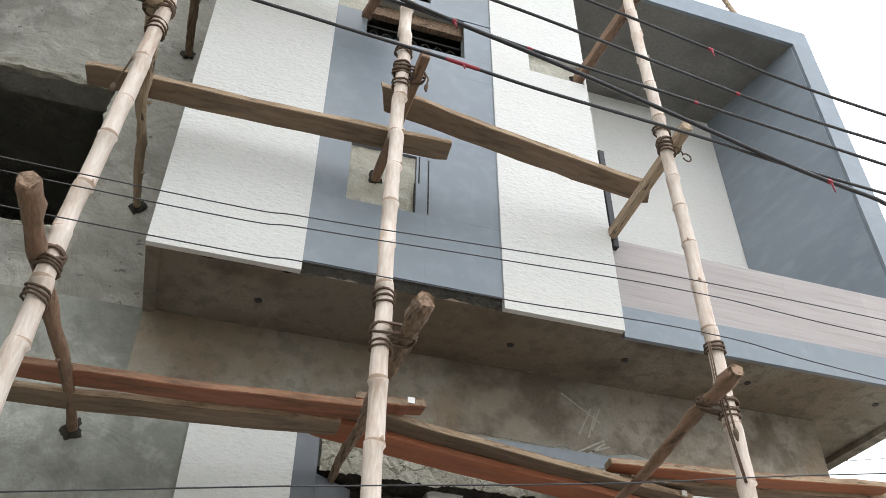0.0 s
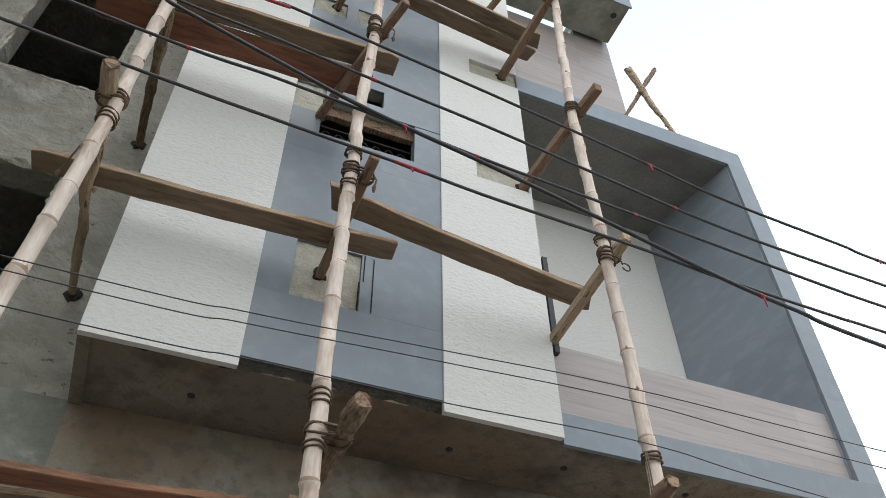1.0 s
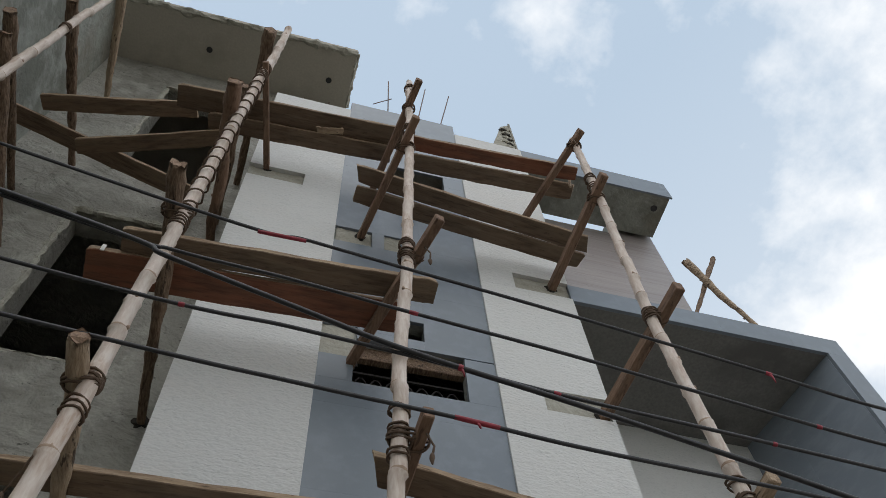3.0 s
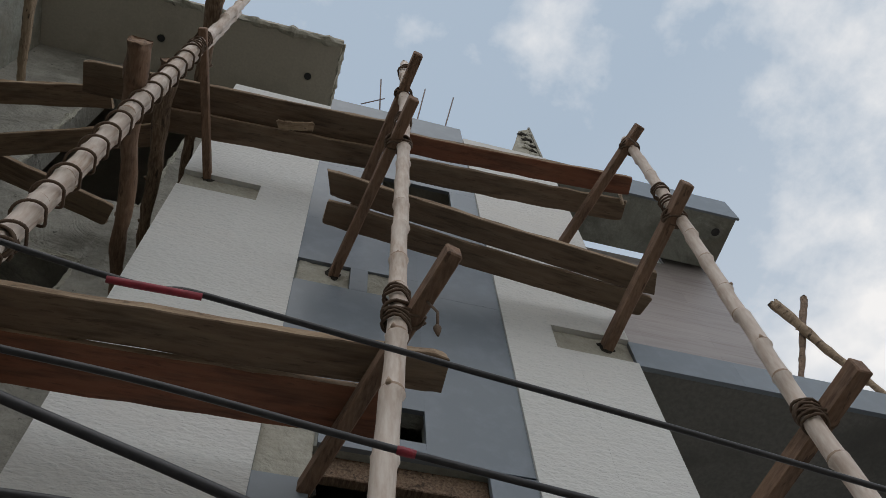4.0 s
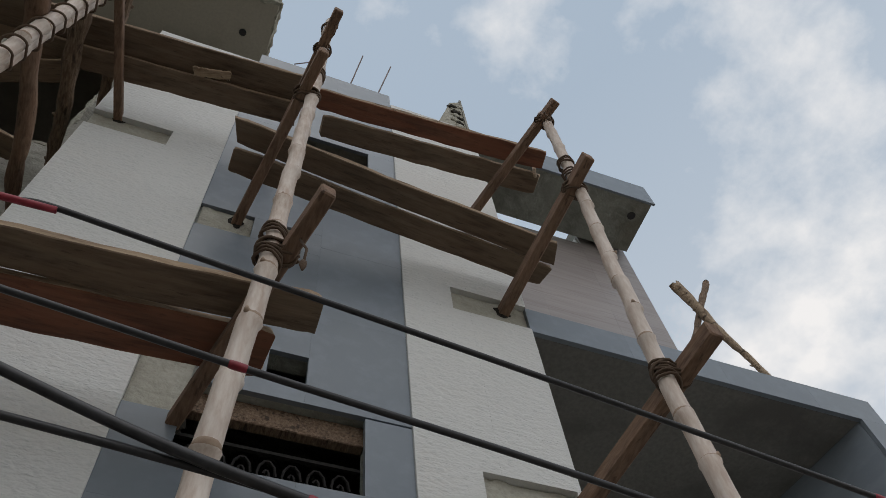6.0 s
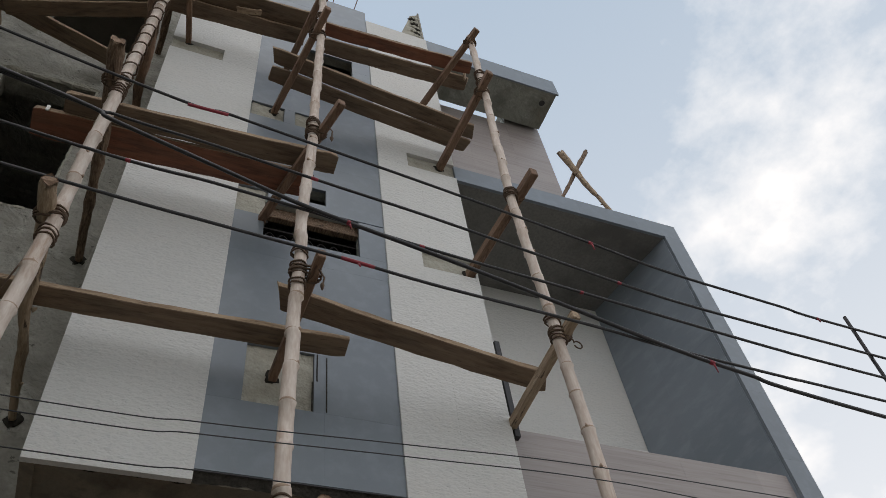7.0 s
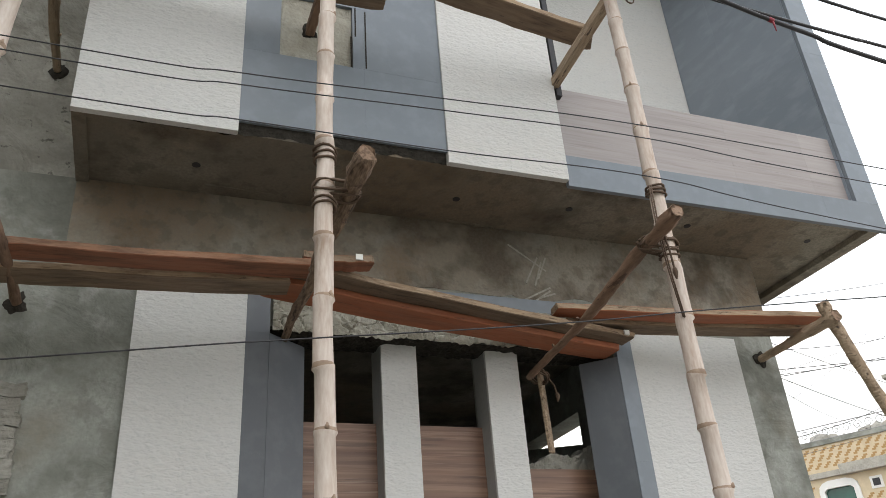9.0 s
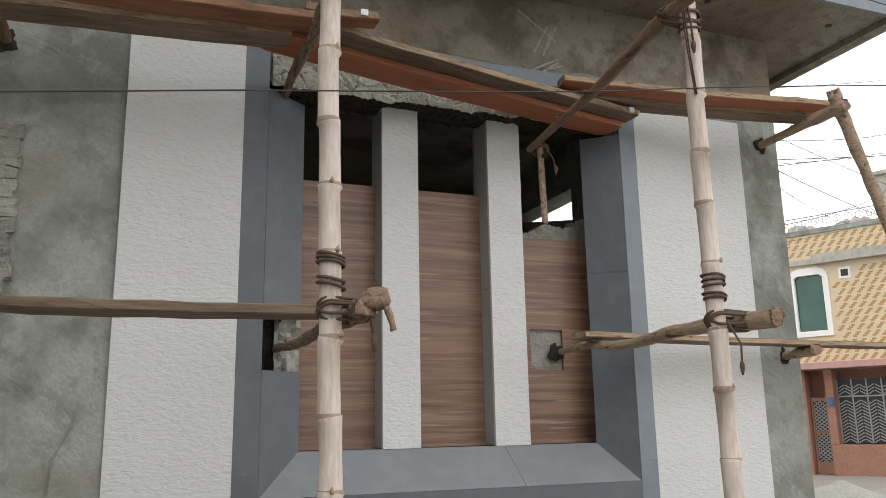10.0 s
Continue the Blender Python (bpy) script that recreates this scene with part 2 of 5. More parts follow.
ORANGEPLANK = mat("orange_red_plank", (0.36, 0.112, 0.050), 0.75, var=[(2.2, (0.20, 0.068, 0.036), 0.8, 0.47, 0.12), (1.1, (0.40, 0.15, 0.075), 0.6, 0.5, 0.12)], grain=[(9, (0.42, 0.18, 0.10), 0.35), (14, (0.11, 0.042, 0.025), 0.5, 0.6, 0.06)], stretch=(0.8, 6, 6), bump=[(12, 0.4, 0.006)], per_piece=0.08)
BROWNEDGE = mat("red_brown_plank_edge", (0.27, 0.135, 0.078), 0.85, var=[(3, (0.11, 0.058, 0.037), 0.8, 0.46, 0.14)], grain=[(16, (0.30, 0.19, 0.12), 0.5)], stretch=(1.0, 6, 6), bump=[(14, 0.6, 0.007)])
STICK = mat("rough_timber_pole", (0.14, 0.088, 0.058), 0.9, var=[(5, (0.085, 0.055, 0.038), 0.85, 0.46, 0.14)], grain=[(25, (0.36, 0.26, 0.18), 0.6), (8, (0.045, 0.03, 0.022), 0.85, 0.6, 0.05)], stretch=(4, 0.8, 4), bump=[(9, 0.8, 0.02), (22, 0.6, 0.008)])
SAWNWOOD = mat("sawn_brown_timber", (0.20, 0.118, 0.076), 0.85, var=[(5, (0.105, 0.062, 0.042), 0.8, 0.46, 0.14)], grain=[(25, (0.31, 0.205, 0.14), 0.5), (8, (0.06, 0.036, 0.025), 0.7, 0.6, 0.05)], stretch=(4, 0.8, 4), bump=[(14, 0.5, 0.008)])
PALESTICK = mat("pale_timber_pole", (0.37, 0.27, 0.185), 0.85, var=[(5, (0.20, 0.135, 0.09), 0.8, 0.47, 0.14)], grain=[(25, (0.50, 0.40, 0.29), 0.6), (8, (0.045, 0.03, 0.022), 0.85, 0.6, 0.05)], stretch=(4, 0.8, 4), bump=[(9, 0.8, 0.02), (22, 0.6, 0.008)])
ENDGRAIN = mat("cut_timber_end", (0.29, 0.195, 0.135), 0.9, grain=[(45, (0.12, 0.075, 0.05), 0.8, 0.52, 0.1)], bump=[(60, 0.6, 0.01)])
ROPE = mat("jute_rope", (0.115, 0.077, 0.052), 0.95, grain=[(90, (0.10, 0.065, 0.045), 0.8)], bump=[(140, 0.6, 0.004)])
CABLE = mat("black_cable", (0.022, 0.022, 0.025), 0.45, grain=[(30, (0.05, 0.05, 0.055), 0.5)])
TAPE = mat("red_tape", (0.34, 0.03, 0.05), 0.5, grain=[(40, (0.16, 0.015, 0.025), 0.6)])
STEEL = mat("rusty_steel", (0.10, 0.075, 0.065), 0.6, metal=0.6, grain=[(40, (0.20, 0.10, 0.06), 0.5)])
DARKSTEEL = mat("dark_steel", (0.035, 0.035, 0.04), 0.5, metal=0.5, grain=[(40, (0.07, 0.065, 0.06), 0.5)])
SOOT = mat("black_painted_iron", (0.018, 0.017, 0.016), 0.85, grain=[(40, (0.035, 0.032, 0.03), 0.5)], spec=0.2)
DUST = mat("dusty_ground", (0.285, 0.258, 0.22), 0.95, var=[(0.4, (0.23, 0.205, 0.17), 0.8)], grain=[(12, (0.36, 0.33, 0.285), 0.6)], bump=[(6, 0.5, 0.04), (50, 0.4, 0.01)], coords="World")
SAND = mat("grey_sand", (0.25, 0.235, 0.195), 0.95, var=[(2, (0.30, 0.29, 0.24), 0.7)], grain=[(40, (0.47, 0.45, 0.39), 0.6)], bump=[(8, 0.6, 0.05), (60, 0.5, 0.01)], coords="World")
YELLOW = mat("yellow_glazed_tile", (0.63, 0.52, 0.36), 0.4, var=[(1.5, (0.55, 0.44, 0.28), 0.6)], grain=[(8, (0.72, 0.60, 0.40), 0.5)], per_piece=0.08)
OCHRE = mat("brown_glazed_tile", (0.42, 0.25, 0.095), 0.4, per_piece=0.08)
TERRACOTTA = mat("terracotta_paint", (0.29, 0.145, 0.098), 0.85, var=[(2, (0.22, 0.105, 0.07), 0.7)], grain=[(20, (0.38, 0.21, 0.15), 0.5)])
PINKROOF = mat("faded_pink_awning", (0.46, 0.26, 0.23), 0.8, var=[(2, (0.34, 0.19, 0.17), 0.6)], grain=[(20, (0.52, 0.33, 0.30), 0.4)])
WHITEPAINT = mat("white_paint", (0.78, 0.78, 0.76), 0.6, var=[(2, (0.66, 0.66, 0.63), 0.5)])
GREENGLASS = mat("green_tinted_glass", (0.02, 0.10, 0.075), 0.08, var=[(1.5, (0.01, 0.05, 0.04), 0.6)])
GRILLE = mat("grey_steel_grille", (0.33, 0.33, 0.32), 0.5, metal=0.3, grain=[(30, (0.22, 0.21, 0.2), 0.5)])
BLUEBOX = mat("blue_plastic", (0.03, 0.09, 0.25), 0.4, grain=[(20, (0.05, 0.13, 0.3), 0.4)])
STONE = mat("pale_rubble", (0.42, 0.40, 0.35), 0.95, var=[(5, (0.26, 0.25, 0.22), 0.8)], grain=[(30, (0.5, 0.47, 0.42), 0.5)], bump=[(12, 0.8, 0.03)])


# ---- helpers of this scene ----
BASES = {}


def link(name, bm, material, smooth=False):
    me = bpy.data.meshes.new(name)
    bm.normal_update()
    bm.to_mesh(me)
    bm.free()
    for m in (material if isinstance(material, (list, tuple)) else [material]):
        me.materials.append(m)
    if smooth:
        me.polygons.foreach_set("use_smooth", [True] * len(me.polygons))
    return new(name, me)


def hang(ob, parent):
    ob.parent = parent
    ob.matrix_parent_inverse = Matrix.Translation(-BASES.get(parent.name, Vector((0, 0, 0))))
    return ob


def part(name, bm, material, parent, label="", smooth=False):
    ob = hang(link(name, bm, material, smooth), parent)
    return tagged(ob, label)


def thing(name, base, label, category, group="", kind=""):
    ob = new(name)
    ob.location = base
    ob.empty_display_size = 0.1
    BASES[ob.name] = Vector(base)
    return tagged(ob, label, category, group, kind)


def solo(name, bm, material, label, category, group="", kind="", smooth=False):
    return tagged(link(name, bm, material, smooth), label, category, group, kind)


def add_box(bm, x0, x1, y0, y1, z0, z1, bevel=0.0, m=None, index=0):
    vs = [bm.verts.new(p) for p in ((x0, y0, z0), (x1, y0, z0), (x1, y1, z0), (x0, y1, z0), (x0, y0, z1), (x1, y0, z1), (x1, y1, z1), (x0, y1, z1))]
    fs = [bm.faces.new([vs[i] for i in q]) for q in ((0, 3, 2, 1), (4, 5, 6, 7), (0, 1, 5, 4), (1, 2, 6, 5), (2, 3, 7, 6), (3, 0, 4, 7))]
    for f in fs:
        f.material_index = index
    if m is not None:
        for v in vs:
            v.co = m @ v.co
    if bevel:
        es = {e for f in fs for e in f.edges}
        bmesh.ops.bevel(bm, geom=list(es), offset=bevel, segments=1, affect="EDGES")
    return vs


def box(*a, **k):
    bm = bmesh.new()
    add_box(bm, *a, **k)
    return bm


def add_prism(bm, outline, axis, lo, hi):
    """An outline in the two other axes, drawn out along axis from lo to hi."""
    def p(a, b, c):
        return {"x": (c, a, b), "y": (a, c, b), "z": (a, b, c)}[axis]
    v0 = [bm.verts.new(p(a, b, lo)) for a, b in outline]
    v1 = [bm.verts.new(p(a, b, hi)) for a, b in outline]
    n = len(outline)
    bm.faces.new(v0)
    bm.faces.new(v1[::-1])
    for i in range(n):
        bm.faces.new((v0[i], v1[i], v1[(i + 1) % n], v0[(i + 1) % n]))
    bmesh.ops.recalc_face_normals(bm, faces=bm.faces[:])


def frame_of(d):
    d = d.normalized()
    a = d.orthogonal().normalized() if abs(d.z) > 0.98 else d.cross(Vector((0, 0, 1))).normalized()
    return a, a.cross(d).normalized()


def add_tube(bm, pts, radii, sides=8, caps=True, index=0, cap_index=None, wob=0.0, seed=0):
    pts = [Vector(p) for p in pts]
    rings = []
    a0 = None
    for i, p in enumerate(pts):
        d = pts[min(i + 1, len(pts) - 1)] - pts[max(i - 1, 0)]
        a, b = frame_of(d)
        if a0 is not None:
            a = (a0 - d.normalized() * a0.dot(d.normalized())).normalized()
            b = d.normalized().cross(a)
        else:
            b = d.normalized().cross(a)
        a0 = a
        r = radii[i] if isinstance(radii, (list, tuple)) else radii
        ring = []
        for k in range(sides):
            t = 2 * math.pi * k / sides
            q = 1 + (wob * noise.noise((p.x * 9 + seed, p.z * 9 + 2 * math.cos(t), p.y * 9 + 2 * math.sin(t))) if wob else 0)
            ring.append(bm.verts.new(p + (a * math.cos(t) + b * math.sin(t)) * r * q))
        rings.append(ring)
    for r0, r1 in zip(rings, rings[1:]):
        for k in range(sides):
            bm.faces.new((r0[k], r0[(k + 1) % sides], r1[(k + 1) % sides], r1[k])).material_index = index
    if caps:
        for ring, rev in ((rings[0], True), (rings[-1], False)):
            bm.faces.new(ring[::-1] if rev else ring).material_index = index if cap_index is None else cap_index


def along(table, z):
    """Place on a pole given as rows (z, x, y)."""
    for (z0, x0, y0), (z1, x1, y1) in zip(table, table[1:]):
        if z <= z1:
            break
    k = (z - z0) / (z1 - z0)
    return Vector((x0 + k * (x1 - x0), y0 + k * (y1 - y0), z))


def bamboo_mesh(table, radius, step=0.27, seed=0):
    """A bamboo cane along the rows (z, x, y), swollen and ringed at its nodes."""
    rnd = random.Random(seed)
    bm = bmesh.new()
    z, top = table[0][0], table[-1][0]
    pts, rad, rings = [], [], []
    off = Vector((0, 0, 0))
    while z < top - 0.02:
        ln = min(step * rnd.uniform(0.85, 1.2), top - z)
        k = 1 - 0.22 * (z - table[0][0]) / max(0.1, top - table[0][0])
        r = radius * k
        for f, q in ((0.0, 1.13), (0.05, 1.0), (0.5, 0.955), (0.93, 0.985)):
            pts.append(along(table, z + f * ln) + off)
            rad.append(r * q)
        off = off * 0.4 + Vector((rnd.uniform(-1, 1), rnd.uniform(-1, 1), 0)) * 0.006
        rings.append((along(table, z), r))
        z += ln
    pts.append(along(table, top) + off)
    rad.append(rad[-1])
    add_tube(bm, pts, rad, 14, True, 0, 1, 0.04, seed)
    count = len(bm.faces)
    for i, (p, r) in enumerate(rings):
        if rnd.random() < 0.35:
            t = rnd.uniform(-2.6, -0.5)
            d = Vector((math.cos(t), math.sin(t), 0))
            q = p + d * r * 0.95 + Vector((0, 0, 0.006))
            add_tube(bm, [q - d * 0.004, q + d * 0.003 + Vector((0, 0, 0.003)), q + d * 0.005 + Vector((0, 0, 0.014))], [0.010, 0.008, 0.003], 6, True, 1, 1, 0.4, seed)
    for i, f in enumerate(bm.faces):
        f.smooth = len(f.verts) == 4
        if i >= count:
            continue
        seg = (i // 14) % 4
        if len(f.verts) == 4 and seg == 0 and i > 14:
            f.material_index = 1
    return bm


def coil_mesh(centre, axis, radius, turns, height, thick=0.007, seed=0):
    """Rope wound about an axis."""
    rnd = random.Random(seed)
    bm = bmesh.new()
    axis = Vector(axis).normalized()
    a, b = frame_of(axis)
    c = Vector(centre)
    n = int(turns * 14)
    pts = []
    for i in range(n + 1):
        t = 2 * math.pi * i / 14
        r = radius * (1 + 0.06 * math.sin(i * 1.7 + seed))
        p = c + axis * (height * (i / n - 0.5) + 0.006 * math.sin(t * 0.9 + seed)) + (a * math.cos(t) + b * math.sin(t)) * r
        pts.append(p)
    add_tube(bm, pts, thick, 6)
    return bm


def wrap_mesh(p, q, r_p, r_q, normal, turns, height, thick, seed=0):
    """Rope drawn tight round two timbers at p and q, in the plane across normal."""
    p, q, n = Vector(p), Vector(q), Vector(normal).normalized()
    a = (q - p - n * (q - p).dot(n)).normalized()
    b = n.cross(a)
    count = int(turns * 18)
    pts = []
    for i in range(count + 1):
        t = 2 * math.pi * i / 18
        d = a * math.cos(t) + b * math.sin(t)
        c, r = (q, r_q) if math.cos(t) > 0 else (p, r_p)
        pts.append(c + d * (r + thick * (0.8 + 0.5 * math.sin(i * 0.37 + seed))) + n * (height * (i / count - 0.5) + 0.004 * math.sin(t * 0.8 + seed)))
    bm = bmesh.new()
    add_tube(bm, pts, thick, 6)
    return bm


def rope_mesh(pts, thick=0.0045, knot=True):
    bm = bmesh.new()
    add_tube(bm, pts, thick, 6)
    if knot:
        p = Vector(pts[-1])
        add_tube(bm, [p + Vector((0, 0, d)) for d in (0.022, 0.012, 0.0, -0.012, -0.03)], [thick, thick * 2.1, thick * 2.4, thick * 1.8, thick * 0.8], 7, wob=0.4)
    return bm


def stick_mesh(p0, p1, r0, r1, seed=0, bend=0.015):
    bm = bmesh.new()
    p0, p1 = Vector(p0), Vector(p1)
    n = max(8, int((p1 - p0).length / 0.045))
    a, b = frame_of(p1 - p0)
    pts, rad = [], []
    for i in range(n + 1):
        k = i / n
        w = math.sin(math.pi * k)
        pts.append(p0.lerp(p1, k) + a * bend * (noise.noise((k * 3.1, seed * 1.7, 0)) * 2 * w) + b * bend * (noise.noise((k * 3.1, seed * 1.7, 9)) * 2 * w))
        rad.append((r0 + (r1 - r0) * k) * (1 + 0.26 * noise.noise((k * 11, seed, 4)) + (0.35 * abs(noise.noise((k * 30, seed, 6))) if k > 0.86 else 0)))
    add_tube(bm, pts, rad, 12, True, 0, 1, 0.26, seed)
    # splintered outer end: the last ring is torn back unevenly and the end grain lies hollow
    bm.verts.ensure_lookup_table()
    d = (p1 - p0).normalized()
    ring = bm.verts[-12:]
    for k, v in enumerate(ring):
        t = 2 * math.pi * k / 12
        v.co -= d * 0.022 * max(0.0, 0.35 + noise.noise((2.2 * math.cos(t), 2.2 * math.sin(t), seed * 2.3)))
        v.co += (v.co - pts[-1]) * 0.14 * noise.noise((3 * math.cos(t), 3 * math.sin(t), seed + 7))
    for v in bm.verts:
        k = (v.co - p0).dot(d) / (p1 - p0).length
        v.co += noise.noise_vector(v.co * 34 + Vector((seed, 0, 0))) * (0.009 if k > 0.92 else 0.003)
    cap = [f for f in bm.faces if len(f.verts) == 12][-1]
    inner = bmesh.ops.inset_individual(bm, faces=[cap], thickness=r1 * 0.3)
    for v in cap.verts:
        v.co -= d * (0.003 + 0.008 * noise.noise(v.co * 40))
    for f in inner["faces"]:
        f.material_index = 1
    for f in bm.faces:
        f.smooth = len(f.verts) == 4 and f.material_index == 0
    return bm


def knot_mesh(p0, p1, r0, r1, seed, i):
    """The stump of a twig on a round timber."""
    p0, p1 = Vector(p0), Vector(p1)
    d = (p1 - p0).normalized()
    a, b = frame_of(d)
    k = 0.2 + 0.24 * i + 0.1 * noise.noise((seed * 1.3, i * 2.7, 1))
    t = 6 * noise.noise((seed * 1.7, i * 3.1, 5))
    q, r = p0.lerp(p1, k), r0 + (r1 - r0) * k
    o = a * math.cos(t) + b * math.sin(t)
    bm = bmesh.new()
    add_tube(bm, [q + o * r * 0.4, q + o * r * 0.95 + d * 0.008, q + o * r * 1.18 + d * 0.016], [r * 0.45, r * 0.32, r * 0.14], 7, True, 0, 0, 0.4, seed + i)
    return bm


def batten_mesh(p0, p1, w, h, seed=0):
    """A sawn timber of w by h."""
    bm = bmesh.new()
    p0, p1 = Vector(p0), Vector(p1)
    d = p1 - p0
    a, b = frame_of(d)
    m = Matrix((( *a, 0), (*d.normalized(), 0), (*b, 0), (0, 0, 0, 1))).transposed()
    m.translation = p0
    add_box(bm, -w / 2, w / 2, 0, d.length, -h / 2, h / 2, 0.005, m)
    for v in bm.verts:
        v.co += Vector((noise.noise(v.co * 7 + Vector((seed, 0, 0))), noise.noise(v.co * 7 + Vector((0, seed, 5))), 0)) * 0.004
    return bm


def plank_mesh(a, b, width, thick, seed=0, chips=0.012, skew=0.0, roll=0.0):
    """A board from a to b (middle of its lower face), its width across, with ragged ends and a slight warp. In its own axes, x along."""
    rnd = random.Random(seed)
    a, b = Vector(a), Vector(b)
    ln = (b - a).length
    bm = bmesh.new()
    cuts = [0.0, 0.012, 0.03] + [j / 14 for j in range(1, 14)] + [0.97, 0.988, 1.0]
    n = len(cuts) - 1
    worn = [[rnd.uniform(0.78, 1.0), rnd.uniform(0.78, 1.0)] for _ in (0, 1)]
    rows = []
    for i, k in enumerate(cuts):
        x = ln * k
        near = {0: 1.0, 1: 0.35, n - 1: 0.35, n: 1.0}.get(i, 0.0)
        wear = worn[0 if i < 3 else 1]
        sag = 0.012 * math.sin(math.pi * k) * rnd.uniform(0.7, 1.2)
        c = []
        for y, z in ((-width / 2, 0), (width / 2, 0), (width / 2, thick), (-width / 2, thick)):
            e = (rnd.uniform(-chips, chips) * 0.8 if i in (0, n) else 0) + skew * y / width * max(0.0, 1 - min(k, 1 - k) / 0.25)
            y *= 1 - near * (1 - wear[0 if y < 0 else 1])
            c.append(bm.verts.new((x + e, y + rnd.uniform(-chips, chips) * 0.3, z - sag + 0.004 * noise.noise((x * 2, y * 6, seed)))))
        rows.append(c)
    for r0, r1 in zip(rows, rows[1:]):
        for k in range(4):
            bm.faces.new((r0[k], r1[k], r1[(k + 1) % 4], r0[(k + 1) % 4]))
    bm.faces.new(rows[0])
    bm.faces.new(rows[-1][::-1])
    bmesh.ops.recalc_face_normals(bm, faces=bm.faces[:])
    long_edges = [e for e in bm.edges if abs((e.verts[0].co - e.verts[1].co).x) > max(0.004, abs((e.verts[0].co - e.verts[1].co).y))]
    bmesh.ops.bevel(bm, geom=long_edges, offset=0.004, segments=1, affect="EDGES")
    bm.normal_update()
    for f in bm.faces:
        if abs(f.normal.z) < 0.4:
            f.material_index = 1
    d = (b - a).normalized()
    side = Vector((0, 0, 1)).cross(d).normalized()
    m = Matrix(((*d, 0), (*side, 0), (*d.cross(side), 0), (0, 0, 0, 1))).transposed()
    m.translation = a
    return bm, m @ pose(0, 0, 0, roll)


def plank(a, b, width, thick, material, label, group="scaffold planks", seed=0, skew=0.0, roll=0.0, edge=None):
    bm, m = plank_mesh(a, b, width, thick, seed, skew=skew, roll=roll)
    # by default the edges take the wood that is lightened like a lit face
    ob = solo("plank", bm, [material, edge or EDGEWOOD], label, "plank", group)
    ob.matrix_world = m
    return ob


TILE_MESHES = {}


def tile(name, x0, x1, y, z0, z1, depth, material, parent, gap=0.0001):
    """One facing tile, its front at y, its back depth behind."""
    w, h = round(x1 - x0 - 2 * gap, 4), round(z1 - z0 - 2 * gap, 4)
    if w < 0.01 or h < 0.01:
        return
    key = (w, h, depth, material.name)
    if key not in TILE_MESHES:
        bm = box(0, w, 0, depth, 0, h, 0.0003)
        me = bpy.data.meshes.new(name)
        bm.to_mesh(me)
        bm.free()
        me.materials.append(material)
        TILE_MESHES[key] = me
    ob = new(name, TILE_MESHES[key])
    ob.location = (x0 + gap, y + random.uniform(0, 0.0004), z0 + gap)
    return hang(ob, parent)


def clad(name, xs, zs, y, depth, material, parent, holes=()):
    """Tiles between the joint lines xs and zs, cut back round the holes (x0, x1, z0, z1)."""
    for x0, x1 in zip(xs, xs[1:]):
        for z0, z1 in zip(zs, zs[1:]):
            rects = [(x0, x1, z0, z1)]
            for a, b, c, d in holes:
                cut = []
                for p, q, r, s in rects:
                    if a >= q or b <= p or c >= s or d <= r:
                        cut.append((p, q, r, s))
                        continue
                    if d < s:
                        cut.append((p, q, d, s))
                    if c > r:
                        cut.append((p, q, r, c))
                    lo, hi = max(c, r), min(d, s)
                    if a > p:
                        cut.append((p, a, lo, hi))
                    if b < q:
                        cut.append((b, q, lo, hi))
                rects = cut
            for p, q, r, s in rects:
                tile(name, p, q, y, r, s, depth, material, parent)


def wall_with_holes(bm, x0, x1, y0, y1, z0, z1, holes):
    """A wall slab with openings (x0, x1, z0, z1) cut right through, as one grid of solid blocks."""
    xs = sorted({x0, x1, *[v for h in holes for v in h[:2] if x0 < v < x1]})
    zs = sorted({z0, z1, *[v for h in holes for v in h[2:] if z0 < v < z1]})
    solid = {}
    for i in range(len(xs) - 1):
        for k in range(len(zs) - 1):
            cx, cz = (xs[i] + xs[i + 1]) / 2, (zs[k] + zs[k + 1]) / 2
            solid[i, k] = not any(a < cx < b and c < cz < d for a, b, c, d in holes)
    cache = {}

    def v(x, y, z):
        key = (round(x, 5), round(y, 5), round(z, 5))
        if key not in cache:
            cache[key] = bm.verts.new(key)
        return cache[key]
    for (i, k), s in solid.items():
        if not s:
            continue
        a, b, c, d = xs[i], xs[i + 1], zs[k], zs[k + 1]
        bm.faces.new((v(a, y0, c), v(b, y0, c), v(b, y0, d), v(a, y0, d)))
        bm.faces.new((v(b, y1, c), v(a, y1, c), v(a, y1, d), v(b, y1, d)))
        if not solid.get((i - 1, k)):
            bm.faces.new((v(a, y1, c), v(a, y0, c), v(a, y0, d), v(a, y1, d)))
        if not solid.get((i + 1, k)):
            bm.faces.new((v(b, y0, c), v(b, y1, c), v(b, y1, d), v(b, y0, d)))
        if not solid.get((i, k - 1)):
            bm.faces.new((v(a, y1, c), v(b, y1, c), v(b, y0, c), v(a, y0, c)))
        if not solid.get((i, k + 1)):
            bm.faces.new((v(a, y0, d), v(b, y0, d), v(b, y1, d), v(a, y1, d)))
    return bm


def steps(a, b, size):
    n = max(1, round((b - a) / size))
    return [a + (b - a) * i / n for i in range(n + 1)]


